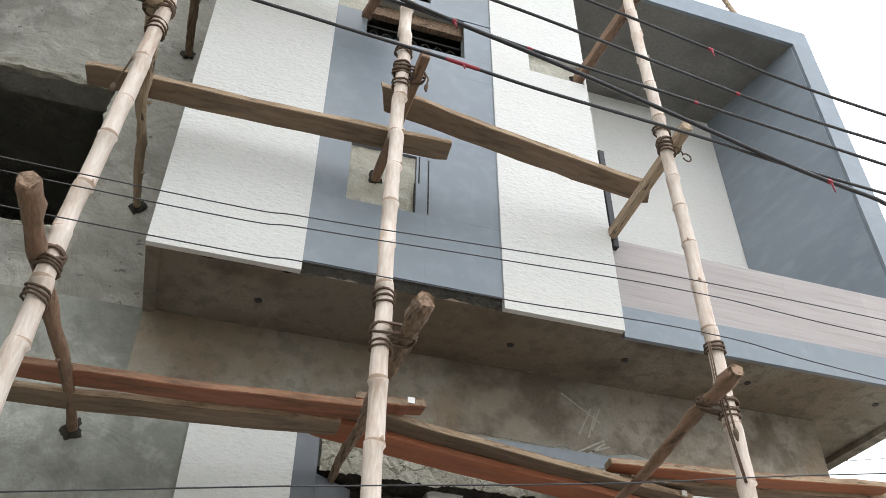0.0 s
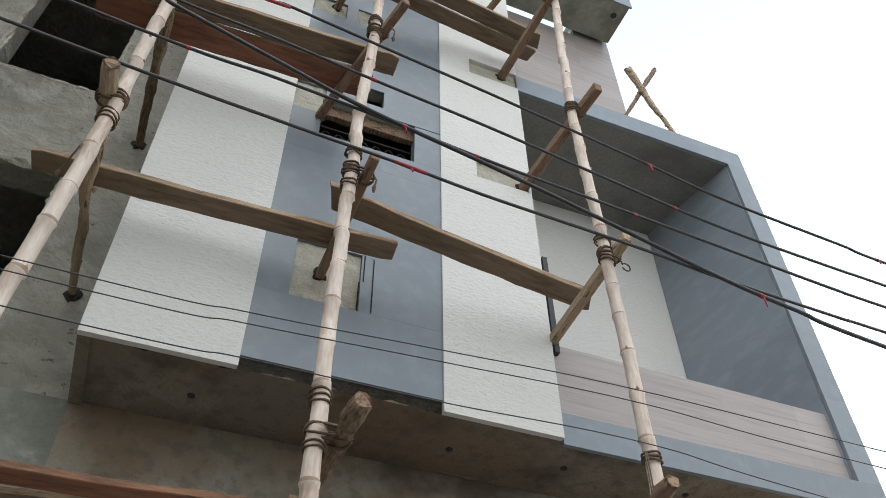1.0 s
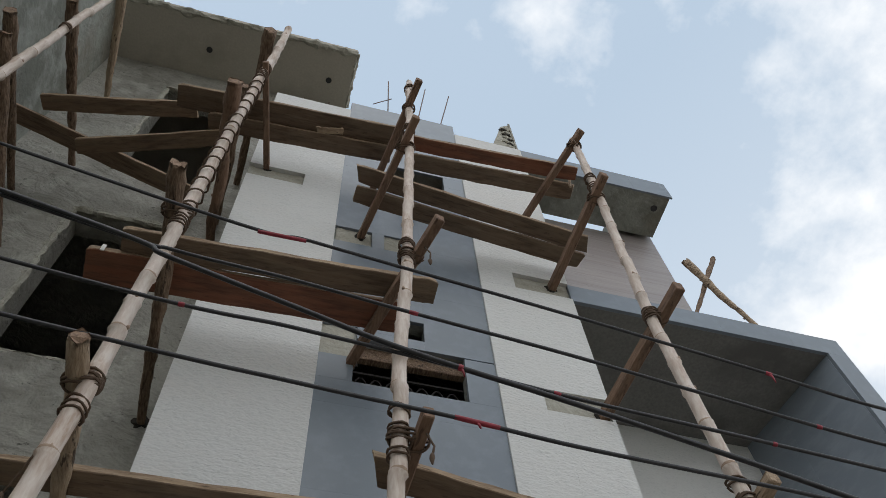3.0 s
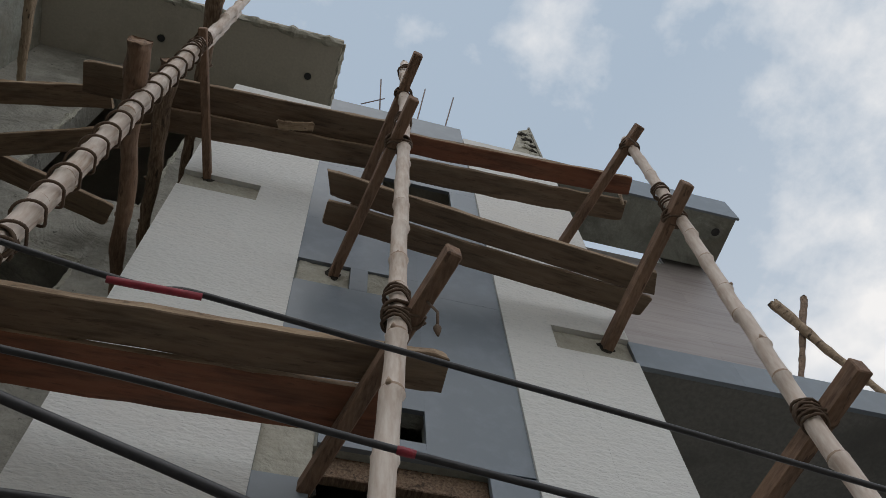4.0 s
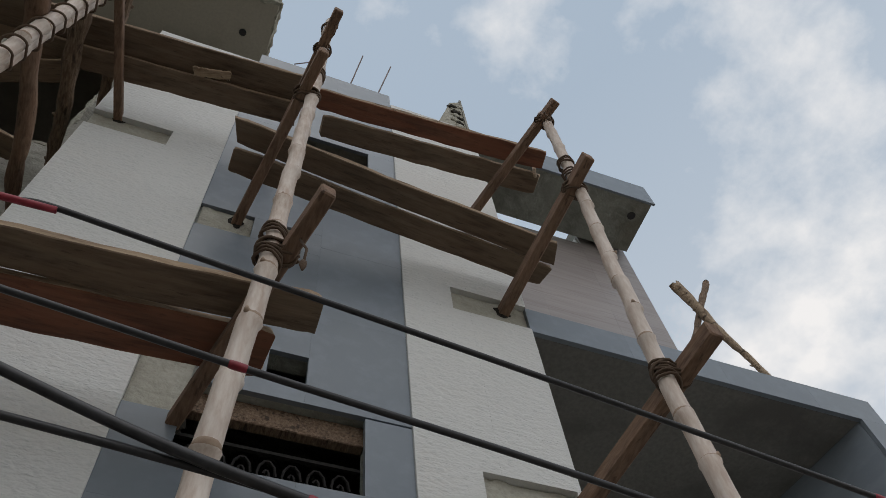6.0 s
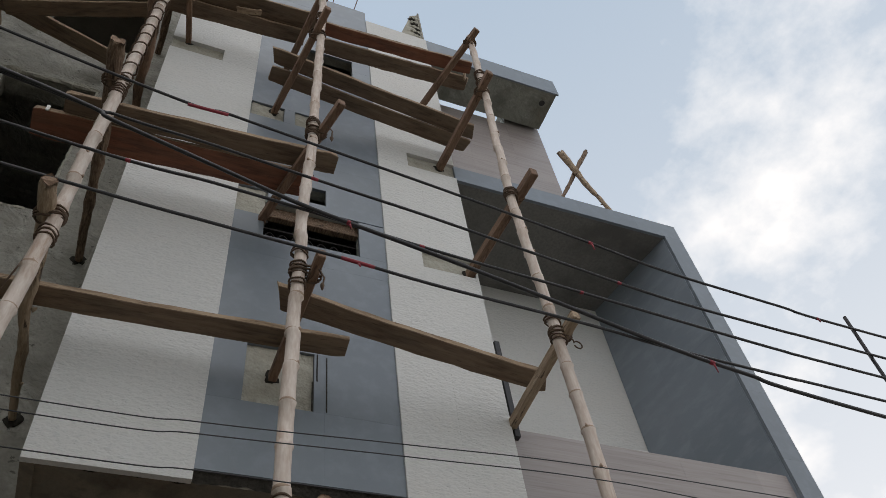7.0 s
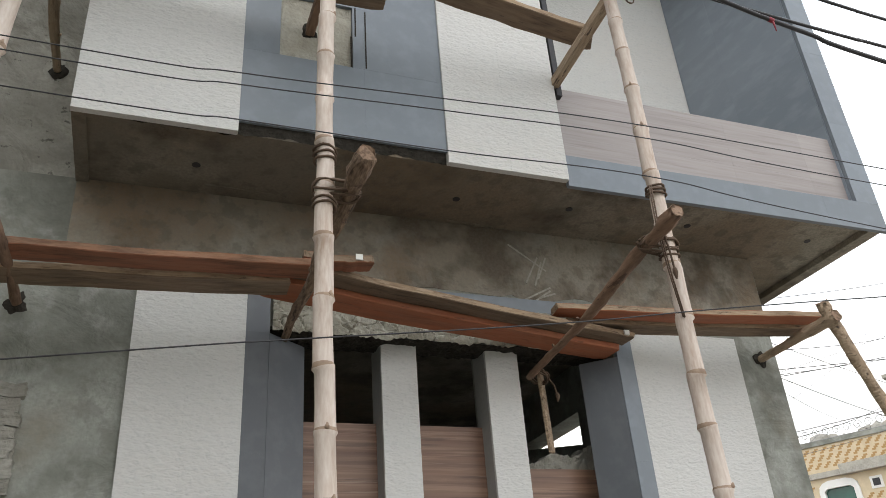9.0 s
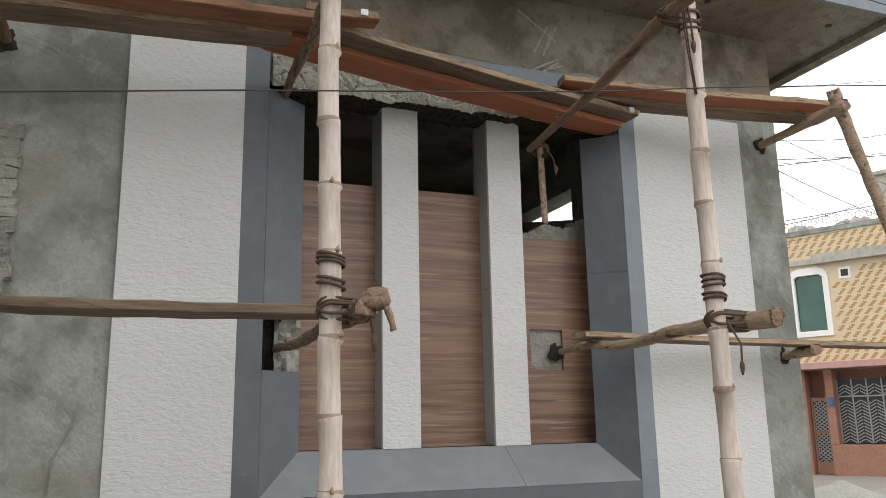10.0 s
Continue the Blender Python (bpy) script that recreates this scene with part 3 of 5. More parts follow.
def slanted(name, corners, depth, material, parent, label=""):
    """A slab of four corners in one plane, with thickness away from the street."""
    bm = bmesh.new()
    f = [Vector(c) for c in corners]
    nrm = (f[1] - f[0]).cross(f[2] - f[0]).normalized()
    if nrm.y > 0:
        nrm = -nrm
    v0 = [bm.verts.new(p) for p in f]
    v1 = [bm.verts.new(p - nrm * depth) for p in f]
    bm.faces.new(v0)
    bm.faces.new(v1[::-1])
    for i in range(4):
        bm.faces.new((v0[i], v1[i], v1[(i + 1) % 4], v0[(i + 1) % 4]))
    bmesh.ops.recalc_face_normals(bm, faces=bm.faces[:])
    return part(name, bm, material, parent, label)


# ---- ground ----
bm = bmesh.new()
add_box(bm, -400, 400, -400, 400, -0.3, 0.0)
solo("ground", bm, DUST, "dusty bare ground of the street", "ground", kind="structure")

# added out of view: high on the left, low on the right, shaping light
bm = box(-14, 0.0, -7.9, -7.5, 0, 6.5)
add_box(bm, 0.0, 9.0, -7.9, -7.5, 0, 1.4)
solo("wall_light_block", bm, CEMENT, "unseen wall added across the street to block low light", "wall", kind="structure")

# ---- ground storey ----
YG = 0.62          # face of the ground storey's wall
WIN = (0.57, 2.54, 1.19, 3.15)
GAP = (2.74, 4.05, 3.19, 3.47)   # rough gap in the side wall: depth from, to, foot, head
bm = wall_with_holes(bmesh.new(), -2.42, 3.73, YG, YG + 0.24, 0.0, 3.879, [WIN])
wall_ground = solo("wall_ground", bm, CEMENT, "grey cement-plastered ground storey wall with damp stains", "wall", kind="structure")
bm = bmesh.new()
add_box(bm, 3.50, 3.729, YG + 0.24, GAP[0], 0, 3.879)
add_box(bm, 3.50, 3.729, GAP[1], 5.0, 0, 3.879)
add_prism(bm, [(GAP[0], 0), (GAP[1], 0), (GAP[1], GAP[3]), (GAP[0], GAP[2])], "x", 3.50, 3.729)
add_box(bm, 3.50, 3.729, GAP[0], GAP[1], GAP[3], 3.879)
solo("wall_side", bm, CEMENT, "unfinished side wall with a rough window gap", "wall", kind="structure")
# the two doorways are out of view, added to let daylight into the room
bm = wall_with_holes(bmesh.new(), -2.9, 4.29, 5.0, 5.2, 0, 9.7, [(0.1, 1.3, 0.12, 2.2), (1.9, 3.1, 0.12, 2.2)])
add_box(bm, -2.9, 0.27, 5.0, 5.2, 9.7, 11.6)
solo("wall_back", bm, ROUGH, "bare rear wall of the unfinished house", "wall", kind="structure")
bm = box(-0.41, 3.5, YG + 0.24, 5.0, 0.0, 0.12)
solo("floor", bm, ROUGH, "bare concrete floor indoors", "floor", kind="structure")

# ---- left stair tower ----
OPENINGS = [(-1.62, -0.92, 4.28, 5.42), (-1.64, -0.92, 6.29, 8.05), (-1.64, -0.78, 8.85, 11.0)]
bm = wall_with_holes(bmesh.new(), -2.9, -0.42, YG, YG + 0.24, 3.879, 11.6, OPENINGS)
add_box(bm, -0.42, 0.27, YG + 0.03, YG + 0.24, 9.92, 11.6)
wall_left = solo("wall_left", bm, ROUGH, "raw cement stair tower wall with dark unglazed openings", "wall", kind="structure")
bm = bmesh.new()
add_box(bm, -2.9, -2.7, YG + 0.24, 5.0, 0, 11.6)
add_box(bm, 0.05, 0.27, YG + 0.24, 5.0, 9.9, 11.6)
solo("wall_tower", bm, ROUGH, "bare inner walls of the stair tower", "wall", kind="structure")
bm = bmesh.new()
add_box(bm, -2.5, 0.29, -0.07, 5.2, 11.6, 11.80, 0.012)
roof_tower = solo("roof_tower", bm, PALEPLASTER, "cement roof slab overhanging the stair tower", "roof", kind="structure")
bm = bmesh.new()
for z in (5.75, 8.45):
    add_box(bm, -2.7, -0.45, YG + 0.24, 5.0, z, z + 0.15)
solo("floor_landing", bm, ROUGH, "bare concrete stair landings", "floor", kind="structure")
# seen only further back; the front stretch is added to block light from the left
bm = box(-6.0, -2.42, -2.0, 5.0, 0.0, 14.0)
solo("wall_neighbour", bm, CEMENT, "blue-grey plastered side wall of the adjoining house", "wall", kind="structure")

# crumbling mortar round the tower's openings
def rough_edge(p0, p1, r, seed, owner=None):
    bm = bmesh.new()
    p0, p1 = Vector(p0), Vector(p1)
    n = int((p1 - p0).length / 0.035)
    pts = [p0.lerp(p1, i / n) + Vector((0.012 * noise.noise((i * 1.3, seed, 0)), 0.012 * noise.noise((i * 0.7, seed, 5)), 0.012 * noise.noise((i * 0.7, seed, 9)))) for i in range(n + 1)]
    add_tube(bm, pts, [r * (0.9 + 0.9 * abs(noise.noise((i * 0.9, seed, 2)))) for i in range(n + 1)], 9, True, 0, None, 0.7, seed)
    return part("mortar", bm, MORTAR, owner or wall_left, "crumbling mortar edge")


for i, (a, b, c, d) in enumerate(OPENINGS):
    rough_edge((a - 0.02, YG + 0.01, d + 0.005), (b + 0.03, YG + 0.01, d + 0.005), 0.026, i * 5 + 1)
    rough_edge((b + 0.008, YG + 0.012, c), (b + 0.008, YG + 0.012, d), 0.016, i * 5 + 2)
    rough_edge((a - 0.008, YG + 0.012, c), (a - 0.008, YG + 0.012, d), 0.02, i * 5 + 3)
    rough_edge((a, YG + 0.012, c - 0.008), (b, YG + 0.012, c - 0.008), 0.016, i * 5 + 4)

rough_edge((-2.5, -0.07, 11.62), (0.29, -0.07, 11.62), 0.035, 41, roof_tower)
rough_edge((0.28, -0.07, 11.63), (0.28, 0.6, 11.63), 0.03, 42, roof_tower)

# toothed brick ends left standing in the ground storey wall
rnd = random.Random(21)
z = 1.42
while z < 2.74:
    h = rnd.uniform(0.055, 0.085)
    end = (-0.478 if z > 1.9 else -0.488) + rnd.uniform(-0.018, 0.012)
    bm = bmesh.new()
    add_box(bm, -0.78, end, YG - 0.028 - rnd.uniform(0, 0.015), YG + 0.01, z + 0.001, z + h - 0.001)
    bmesh.ops.subdivide_edges(bm, edges=bm.edges[:], cuts=5, use_grid_fill=True)
    for v in bm.verts:
        v.co += noise.noise_vector(v.co * 20) * 0.009 + noise.noise_vector(v.co * 48) * 0.009
    part("brick", bm, ROUGH, wall_ground, "broken mortar-smeared brick end")
    z += h
# thin sheet of brown stains, the overhang's shade mixed into the same colour
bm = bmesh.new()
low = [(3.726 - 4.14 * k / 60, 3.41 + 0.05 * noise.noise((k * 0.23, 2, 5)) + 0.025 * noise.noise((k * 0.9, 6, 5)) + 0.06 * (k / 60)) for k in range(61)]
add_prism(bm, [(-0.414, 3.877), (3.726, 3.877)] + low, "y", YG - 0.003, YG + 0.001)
part("stain_shade_band", bm, STAINSHADE, wall_ground, "brown-stained plaster with the overhang's shade in its colour")
# a later coat of plaster with a wandering edge
bm = bmesh.new()
edge = [(-0.265 + 0.02 * noise.noise((k * 0.5, 3, 0)) + 0.01 * noise.noise((k * 1.7, 8, 0)) + 0.10 * max(0.0, k / 30 - 0.65) / 0.35, 0.9 + 0.69 * k / 30) for k in range(31)]
add_prism(bm, [(-0.071, 0.9)] + edge + [(-0.13, 1.612), (-0.071, 1.61)], "y", YG - 0.016, YG + 0.002)
part("plaster_coat", bm, CEMENT, wall_ground, "later coat of plaster")

# ---- upper storeys: the overhanging block ----
HOLES_L = [(-0.42, 0.01, 8.01, 8.21)]
HOLES_B = [(0.31, 0.57, 7.29, 7.50), (0.66, 0.78, 7.29, 7.50), (0.30, 0.51, 5.99, 6.29), (0.50, 1.16, 5.78, 6.17), (0.76, 0.92, 6.27, 6.46), (0.48, 0.86, 4.37, 4.79), (0.72, 1.17, 8.47, 8.78)]
HOLES_W = [(1.61, 2.04, 7.12, 7.32), (1.62, 2.02, 5.82, 6.01)]
VENTS = [(0.485, 1.175, 5.765, 6.185), (0.745, 0.935, 6.255, 6.475), (0.70, 1.19, 8.45, 8.80)]
bm = wall_with_holes(bmesh.new(), -0.42, 2.04, 0.025, 0.11, 4.0, 9.88, VENTS)
wall_upper = solo("wall_upper", bm, CEMENT, "overhanging upper wall clad in white and blue-grey tiles", "wall", kind="structure")
bm = bmesh.new()
add_box(bm, -0.42, -0.2, 0.11, YG, 4.0, 9.88)
# out of view, added to close the room so that the vents stay dark
add_box(bm, 1.82, 2.035, 0.11, 5.0, 4.0, 9.88)
add_box(bm, -0.42, -0.2, YG + 0.24, 5.0, 4.0, 9.88)
solo("wall_return", bm, CEMENT, "plain cement return walls of the overhang", "wall", kind="structure")
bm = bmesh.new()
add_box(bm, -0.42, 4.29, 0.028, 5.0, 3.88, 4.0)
soffit = solo("floor_overhang", bm, SOFFIT, "stained cement soffit slab of the overhang, shade mixed into its colour", "slab", kind="structure")
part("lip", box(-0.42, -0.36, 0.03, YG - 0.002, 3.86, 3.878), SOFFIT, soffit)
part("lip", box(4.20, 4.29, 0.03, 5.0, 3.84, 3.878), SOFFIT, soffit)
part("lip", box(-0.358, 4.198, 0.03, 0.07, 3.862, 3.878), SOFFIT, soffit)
# flat discs; the dark inside of the conduit holes is only their colour
for x, y in ((0.14, 0.36), (1.53, 0.36), (2.21, 0.31), (3.03, 0.32), (3.95, 0.31)):
    bm = bmesh.new()
    add_tube(bm, [(x, y, 3.876), (x, y, 3.885)], 0.021, 14)
    part("conduit_box", bm, DARKSTEEL, soffit, "small dark disc painted as an open conduit hole")
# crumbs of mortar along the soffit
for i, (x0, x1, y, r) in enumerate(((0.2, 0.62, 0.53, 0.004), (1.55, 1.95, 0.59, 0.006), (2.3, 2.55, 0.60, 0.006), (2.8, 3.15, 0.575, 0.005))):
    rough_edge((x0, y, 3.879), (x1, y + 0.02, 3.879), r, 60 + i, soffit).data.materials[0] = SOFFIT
bm = bmesh.new()
# unseen slab, added to keep daylight from the space behind the vents
add_box(bm, -0.2, 1.82, 0.11, 5.0, 7.05, 7.2)
add_box(bm, -0.2, 1.82, 0.11, 5.0, 9.6, 9.75)
solo("roof", bm, ROUGH, "bare concrete roof slab", "roof", kind="structure")
clad("tile", [-0.42, -0.06, 0.30], steps(3.85, 9.90, 1.21), -0.012, 0.036, WHITE, wall_upper, HOLES_L)
clad("tile", [0.30, 0.92, 1.35], [3.92, 4.37, 4.98, 5.58, 6.18, 6.78, 7.38, 7.98, 8.58, 9.18, 9.78, 10.14], 0.0, 0.024, BLUE, wall_upper, HOLES_B)
clad("tile", [1.35, 1.70, 2.04], steps(3.85, 9.90, 1.21), -0.012, 0.036, WHITE, wall_upper, HOLES_W)
bm = box(0.30, 1.35, 0.026, 0.12, 9.88, 10.13)
part("parapet", bm, CEMENT, wall_upper)

# ragged mortar under the tiles, its blackness standing for the recess's shade
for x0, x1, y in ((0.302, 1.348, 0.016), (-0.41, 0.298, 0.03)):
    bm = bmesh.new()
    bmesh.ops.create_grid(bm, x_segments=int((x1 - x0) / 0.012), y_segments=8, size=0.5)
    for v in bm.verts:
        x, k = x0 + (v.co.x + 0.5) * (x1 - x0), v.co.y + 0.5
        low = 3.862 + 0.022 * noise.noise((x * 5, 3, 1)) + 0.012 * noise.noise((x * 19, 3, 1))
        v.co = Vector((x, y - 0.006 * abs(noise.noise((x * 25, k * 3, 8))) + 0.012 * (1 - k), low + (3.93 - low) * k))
    part("mortar", bm, MORTAR_AND_SHADE, soffit, "ragged mortar edge blackened with recess shade")

# ---- balcony box ----
bm = bmesh.new()
add_box(bm, 4.13, 4.29, 0.02, 1.1, 4.0, 7.3)
add_prism(bm, [(3.94, 1.02), (4.125, 0.02), (4.13, 0.02), (4.13, 1.02)], "z", 4.0, 7.12)
add_box(bm, 4.13, 4.29, 1.1, 5.0, 4.0, 7.3)
wall_balcony = solo("wall_balcony", bm, BLUE, "blue-grey tiled balcony side wall", "wall", kind="structure")
bm = box(2.04, 4.13, 1.02, 1.2, 4.0, 7.12)
solo("wall_balcony_back", bm, WHITE, "white back wall of the balcony", "wall", kind="structure")
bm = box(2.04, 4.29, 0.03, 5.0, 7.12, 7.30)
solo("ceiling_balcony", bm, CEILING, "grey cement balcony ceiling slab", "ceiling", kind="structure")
bm = box(2.04, 4.125, 0.07, 0.17, 4.0, 4.5)
parapet = solo("parapet_balcony", bm, CEMENT, "balcony parapet clad in pale wood-look tiles", "parapet", kind="structure")
clad("tile", [2.05, 2.65, 3.25, 3.85, 4.12], [4.02, 4.18, 4.35, 4.53], 0.045, 0.024, PINKWOOD, parapet)
# the blue border round the box
clad("tile", [2.04, 2.64, 3.24, 3.84, 4.30], [3.82, 4.02], 0.0, 0.028, BLUE, wall_balcony)
clad("tile", [4.12, 4.30], steps(4.02, 7.12, 0.6), 0.0, 0.02, BLUE, wall_balcony)
clad("tile", [2.04, 2.64, 3.24, 3.84, 4.30], [7.12, 7.33], 0.0, 0.028, BLUE, wall_balcony)

side_a, side_b = Vector((4.115, 0.03, 0)), Vector((3.93, 1.015, 0))
for k in range(5):
    for i, (u0, u1) in enumerate(((0.0, 0.6), (0.6006, 1.0))):
        zs0, zs1 = 4.02 + k * 0.62, 4.02 + (k + 1) * 0.62
        p, q = side_a.lerp(side_b, u0), side_a.lerp(side_b, u1)
        slanted("tile", [(p.x, p.y, zs0 + 0.0003), (q.x, q.y, zs0 + 0.0003), (q.x, q.y, zs1 - 0.0003), (p.x, p.y, zs1 - 0.0003)], 0.008, SIDEBLUE, wall_balcony)

# ---- top storey at the right ----
bm = bmesh.new()
wall_with_holes(bm, 2.04, 3.62, 0.55, 0.66, 7.30, 9.72, [(2.04, 3.2, 9.585, 9.72)])
wall_top = solo("wall_top", bm, CEMENT, "terrace wall clad in pale wood-look tiles", "wall", kind="structure")
clad("tile", [2.04, 2.64, 3.2, 3.64], [7.33 + 0.15 * i for i in range(15)] + [9.585], 0.53, 0.02, PINKWOOD, wall_top)
clad("tile", [3.2, 3.64], [9.585, 9.72], 0.53, 0.02, PINKWOOD, wall_top)
part("facing", box(3.185, 3.199, 0.55, 0.655, 9.587, 9.72), WHITEPAINT, wall_top)
bm = box(2.04, 3.62, 0.021, 0.484, 9.60, 9.90)
add_box(bm, 3.2, 3.62, 0.484, 0.70, 9.722, 9.90)
slab_top = solo("roof_terrace", bm, CEMENT, "cement canopy slab with blue-grey tiled edge", "roof", kind="structure")
clad("tile", [2.02, 2.62, 3.22, 3.64], [9.59, 9.92], 0.0, 0.02, BLUE, slab_top)

# ---- ground storey facing ----
HOLES_G = [(0.565, 0.78, 1.75, 2.0)]
clad("tile", [-0.07, 0.19, 0.45], [0.1, 1.3, 2.5, 3.34], YG - 0.03, 0.03, WHITE, wall_ground)
clad("tile", [2.65, 3.03, 3.41], [0.1, 1.3, 2.5, 3.27], YG - 0.03, 0.03, WHITE, wall_ground)
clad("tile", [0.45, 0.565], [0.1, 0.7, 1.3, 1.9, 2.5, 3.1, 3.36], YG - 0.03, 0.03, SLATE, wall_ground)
# right band in a lighter tile than the left, its light put into colour
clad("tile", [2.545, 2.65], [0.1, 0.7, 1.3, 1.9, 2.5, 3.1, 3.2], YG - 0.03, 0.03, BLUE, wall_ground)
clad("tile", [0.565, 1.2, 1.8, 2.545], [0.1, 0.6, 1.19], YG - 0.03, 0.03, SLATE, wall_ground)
clad("tile", [0.6, 1.2, 1.8, 2.5], [3.34, 3.42], YG - 0.02, 0.02, BLUE, wall_ground)


def daub(x0, x1, y, z0, z1, parent, depth=0.02, seed=0.0):
    """A lumpy patch of mortar filling a cut-out."""
    bm = bmesh.new()
    nx, nz = max(6, int((x1 - x0) / 0.02)), max(6, int((z1 - z0) / 0.02))
    grid = []
    for k in range(nz + 1):
        for i in range(nx + 1):
            x, z = x0 + (x1 - x0) * i / nx, z0 + (z1 - z0) * k / nz
            h = abs(noise.fractal((x * 9 + seed, z * 9, seed), 0.9, 2, 4)) * depth
            grid.append(bm.verts.new((x, y - h, z)))
    for k in range(nz):
        for i in range(nx):
            a = k * (nx + 1) + i
            bm.faces.new((grid[a], grid[a + 1], grid[a + nx + 2], grid[a + nx + 1]))
    return part("mortar", bm, MORTAR, parent, "rough grey mortar patch", smooth=True)


for i, (a, b, c, d) in enumerate(HOLES_L + [HOLES_B[0], HOLES_B[1], HOLES_B[2], HOLES_B[5]] + HOLES_W):
    if i == 3:
        b = 0.50
    daub(a + 0.002, b - 0.002, 0.022, c + 0.002, d - 0.002, wall_upper, 0.012, i * 3.7)
# open joints beside the large mortar patch
for x, z0, z1 in ((0.876, 4.588, 4.792), (0.852, 4.375, 4.58), (0.931, 4.377, 4.778)):
    part("joint", box(x - 0.0035, x + 0.0035, -0.002, 0.004, z0, z1), MORTAR_AND_SHADE, wall_upper, "dark open joint between cut tiles")
# iron scrollwork in the wide vent
vent = thing("vent_grille", (0.83, 0.12, 5.79), "black wrought-iron scroll grille in the wall vent", "grille")
bm = bmesh.new()
add_box(bm, 0.48, 1.18, 0.112, 0.127, 5.792, 5.812)
add_box(bm, 0.48, 1.18, 0.112, 0.127, 6.0, 6.015)
part("bar", bm, SOOT, vent)
for i in range(7):
    bm = bmesh.new()
    add_tube(bm, [(0.56 + i * 0.09 + 0.04 * math.cos(t * 0.6) * (1 - t / 18), 0.119, 5.90 + 0.08 * math.sin(t * 0.6) * (1 - t / 18)) for t in range(16)], 0.006, 5)
    part("scroll", bm, SOOT, vent)
bm = box(0.486, 1.174, 0.06, 0.108, 6.08, 6.184, 0.004)
solo("vent_board", bm, STICK, "short weathered board lying in the vent opening", "board")

window_1 = thing("window_1", (1.55, 0.85, 1.19), "tall recessed window screen with blue-grey splayed frame and white fins", "window", kind="structure")
YF, YI, YP = 0.592, 0.725, 0.85
L0, L1, R0, R1, ZB0, ZB1 = 0.567, 0.765, 2.543, 2.365, 1.192, 1.385
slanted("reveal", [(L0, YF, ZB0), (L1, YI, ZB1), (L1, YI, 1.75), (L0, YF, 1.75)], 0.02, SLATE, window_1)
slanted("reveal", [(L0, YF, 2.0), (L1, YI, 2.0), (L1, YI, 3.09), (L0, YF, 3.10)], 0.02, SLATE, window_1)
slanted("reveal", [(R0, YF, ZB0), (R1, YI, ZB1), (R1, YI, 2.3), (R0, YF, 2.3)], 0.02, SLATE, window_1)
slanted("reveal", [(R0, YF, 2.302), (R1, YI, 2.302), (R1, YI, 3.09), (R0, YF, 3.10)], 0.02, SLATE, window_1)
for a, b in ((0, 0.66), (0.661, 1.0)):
    slanted("sill", [(L0 + (R0 - L0) * a, YF, ZB0), (L0 + (R0 - L0) * b, YF, ZB0), (L1 + (R1 - L1) * b, YI, ZB1), (L1 + (R1 - L1) * a, YI, ZB1)], 0.02, LITSILL, window_1)
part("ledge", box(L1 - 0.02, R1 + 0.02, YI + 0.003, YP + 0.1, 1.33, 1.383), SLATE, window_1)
for x0, x1, top in ((0.76, 1.18, 2.73), (1.36, 1.78, 2.73), (1.96, 2.47, 2.51)):
    zs = [1.386 + (top - 1.38) * i / 9 for i in range(10)]
    holes = [(2.06, 2.26, 1.78, 2.0)] if x0 > 1.8 else []
    clad("tile", [x0, x1], zs, YP, 0.02, BROWNWOOD, window_1, holes)
    part("backing", box(x0, x1, YP + 0.022, YP + 0.10, 1.386, top - 0.01), ROUGH, window_1)
for x0 in (1.172, 1.773):
    fin = part("fin", box(x0 + 0.012, x0 + 0.186, 0.742, YP + 0.10, 1.385, 3.155), CEMENT, window_1)
    for z0, z1 in ((1.385, 1.9), (1.9, 2.5), (2.5, 3.157)):
        tile("tile", x0, x0 + 0.197, 0.72, z0, z1, 0.02, WHITE, fin)
    for z0, z1 in ((1.39, 2.2), (2.2, 3.155)):
        part("facing", box(x0, x0 + 0.011, 0.742, YP + 0.05, z0 + 0.002, z1 - 0.002), FINSIDE, fin)
# near-black backing paints the darkness inside the hole in the reveal
part("backing", box(0.58, 0.76, 0.78, 0.86, 1.745, 2.005), MORTAR_AND_SHADE, window_1)
fill = daub(0.64, 0.762, 0.745, 1.752, 1.998, window_1, 0.09, 4.4)
fill.data.materials[0] = ROUGH
fill.data.polygons.foreach_set("use_smooth", [False] * len(fill.data.polygons))
bm = bmesh.new()
bmesh.ops.create_grid(bm, x_segments=60, y_segments=16, size=0.5)
for v in bm.verts:
    x, k = 1.965 + (v.co.x + 0.5) * 0.50, v.co.y + 0.5
    top = 2.535 + 0.22 * (x - 1.965) + 0.05 * noise.noise((x * 8, 2, 0)) + 0.025 * noise.noise((x * 29, 5, 0))
    bulge = noise.noise_vector((x * 18, k * 3, 3)) * 0.02 + noise.noise_vector((x * 60, k * 9, 3)) * 0.006
    v.co = Vector((x, YP + 0.022 + 0.10 * max(0.0, k - 0.6) / 0.4, 2.495 + (top - 2.495) * min(1.0, k / 0.6))) + bulge
part("masonry", bm, ROUGH, window_1, "broken masonry edge over the panel")
# rough sheet added to darken the lintel's underside; the shade is its colour
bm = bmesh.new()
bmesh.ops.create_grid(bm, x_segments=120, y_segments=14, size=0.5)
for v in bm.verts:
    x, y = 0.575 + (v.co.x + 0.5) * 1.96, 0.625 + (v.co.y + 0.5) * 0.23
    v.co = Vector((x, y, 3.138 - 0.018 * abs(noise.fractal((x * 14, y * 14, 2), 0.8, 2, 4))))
part("mortar", bm, MORTAR_AND_SHADE, wall_ground, "rough masonry sheet with shade painted in under the lintel")
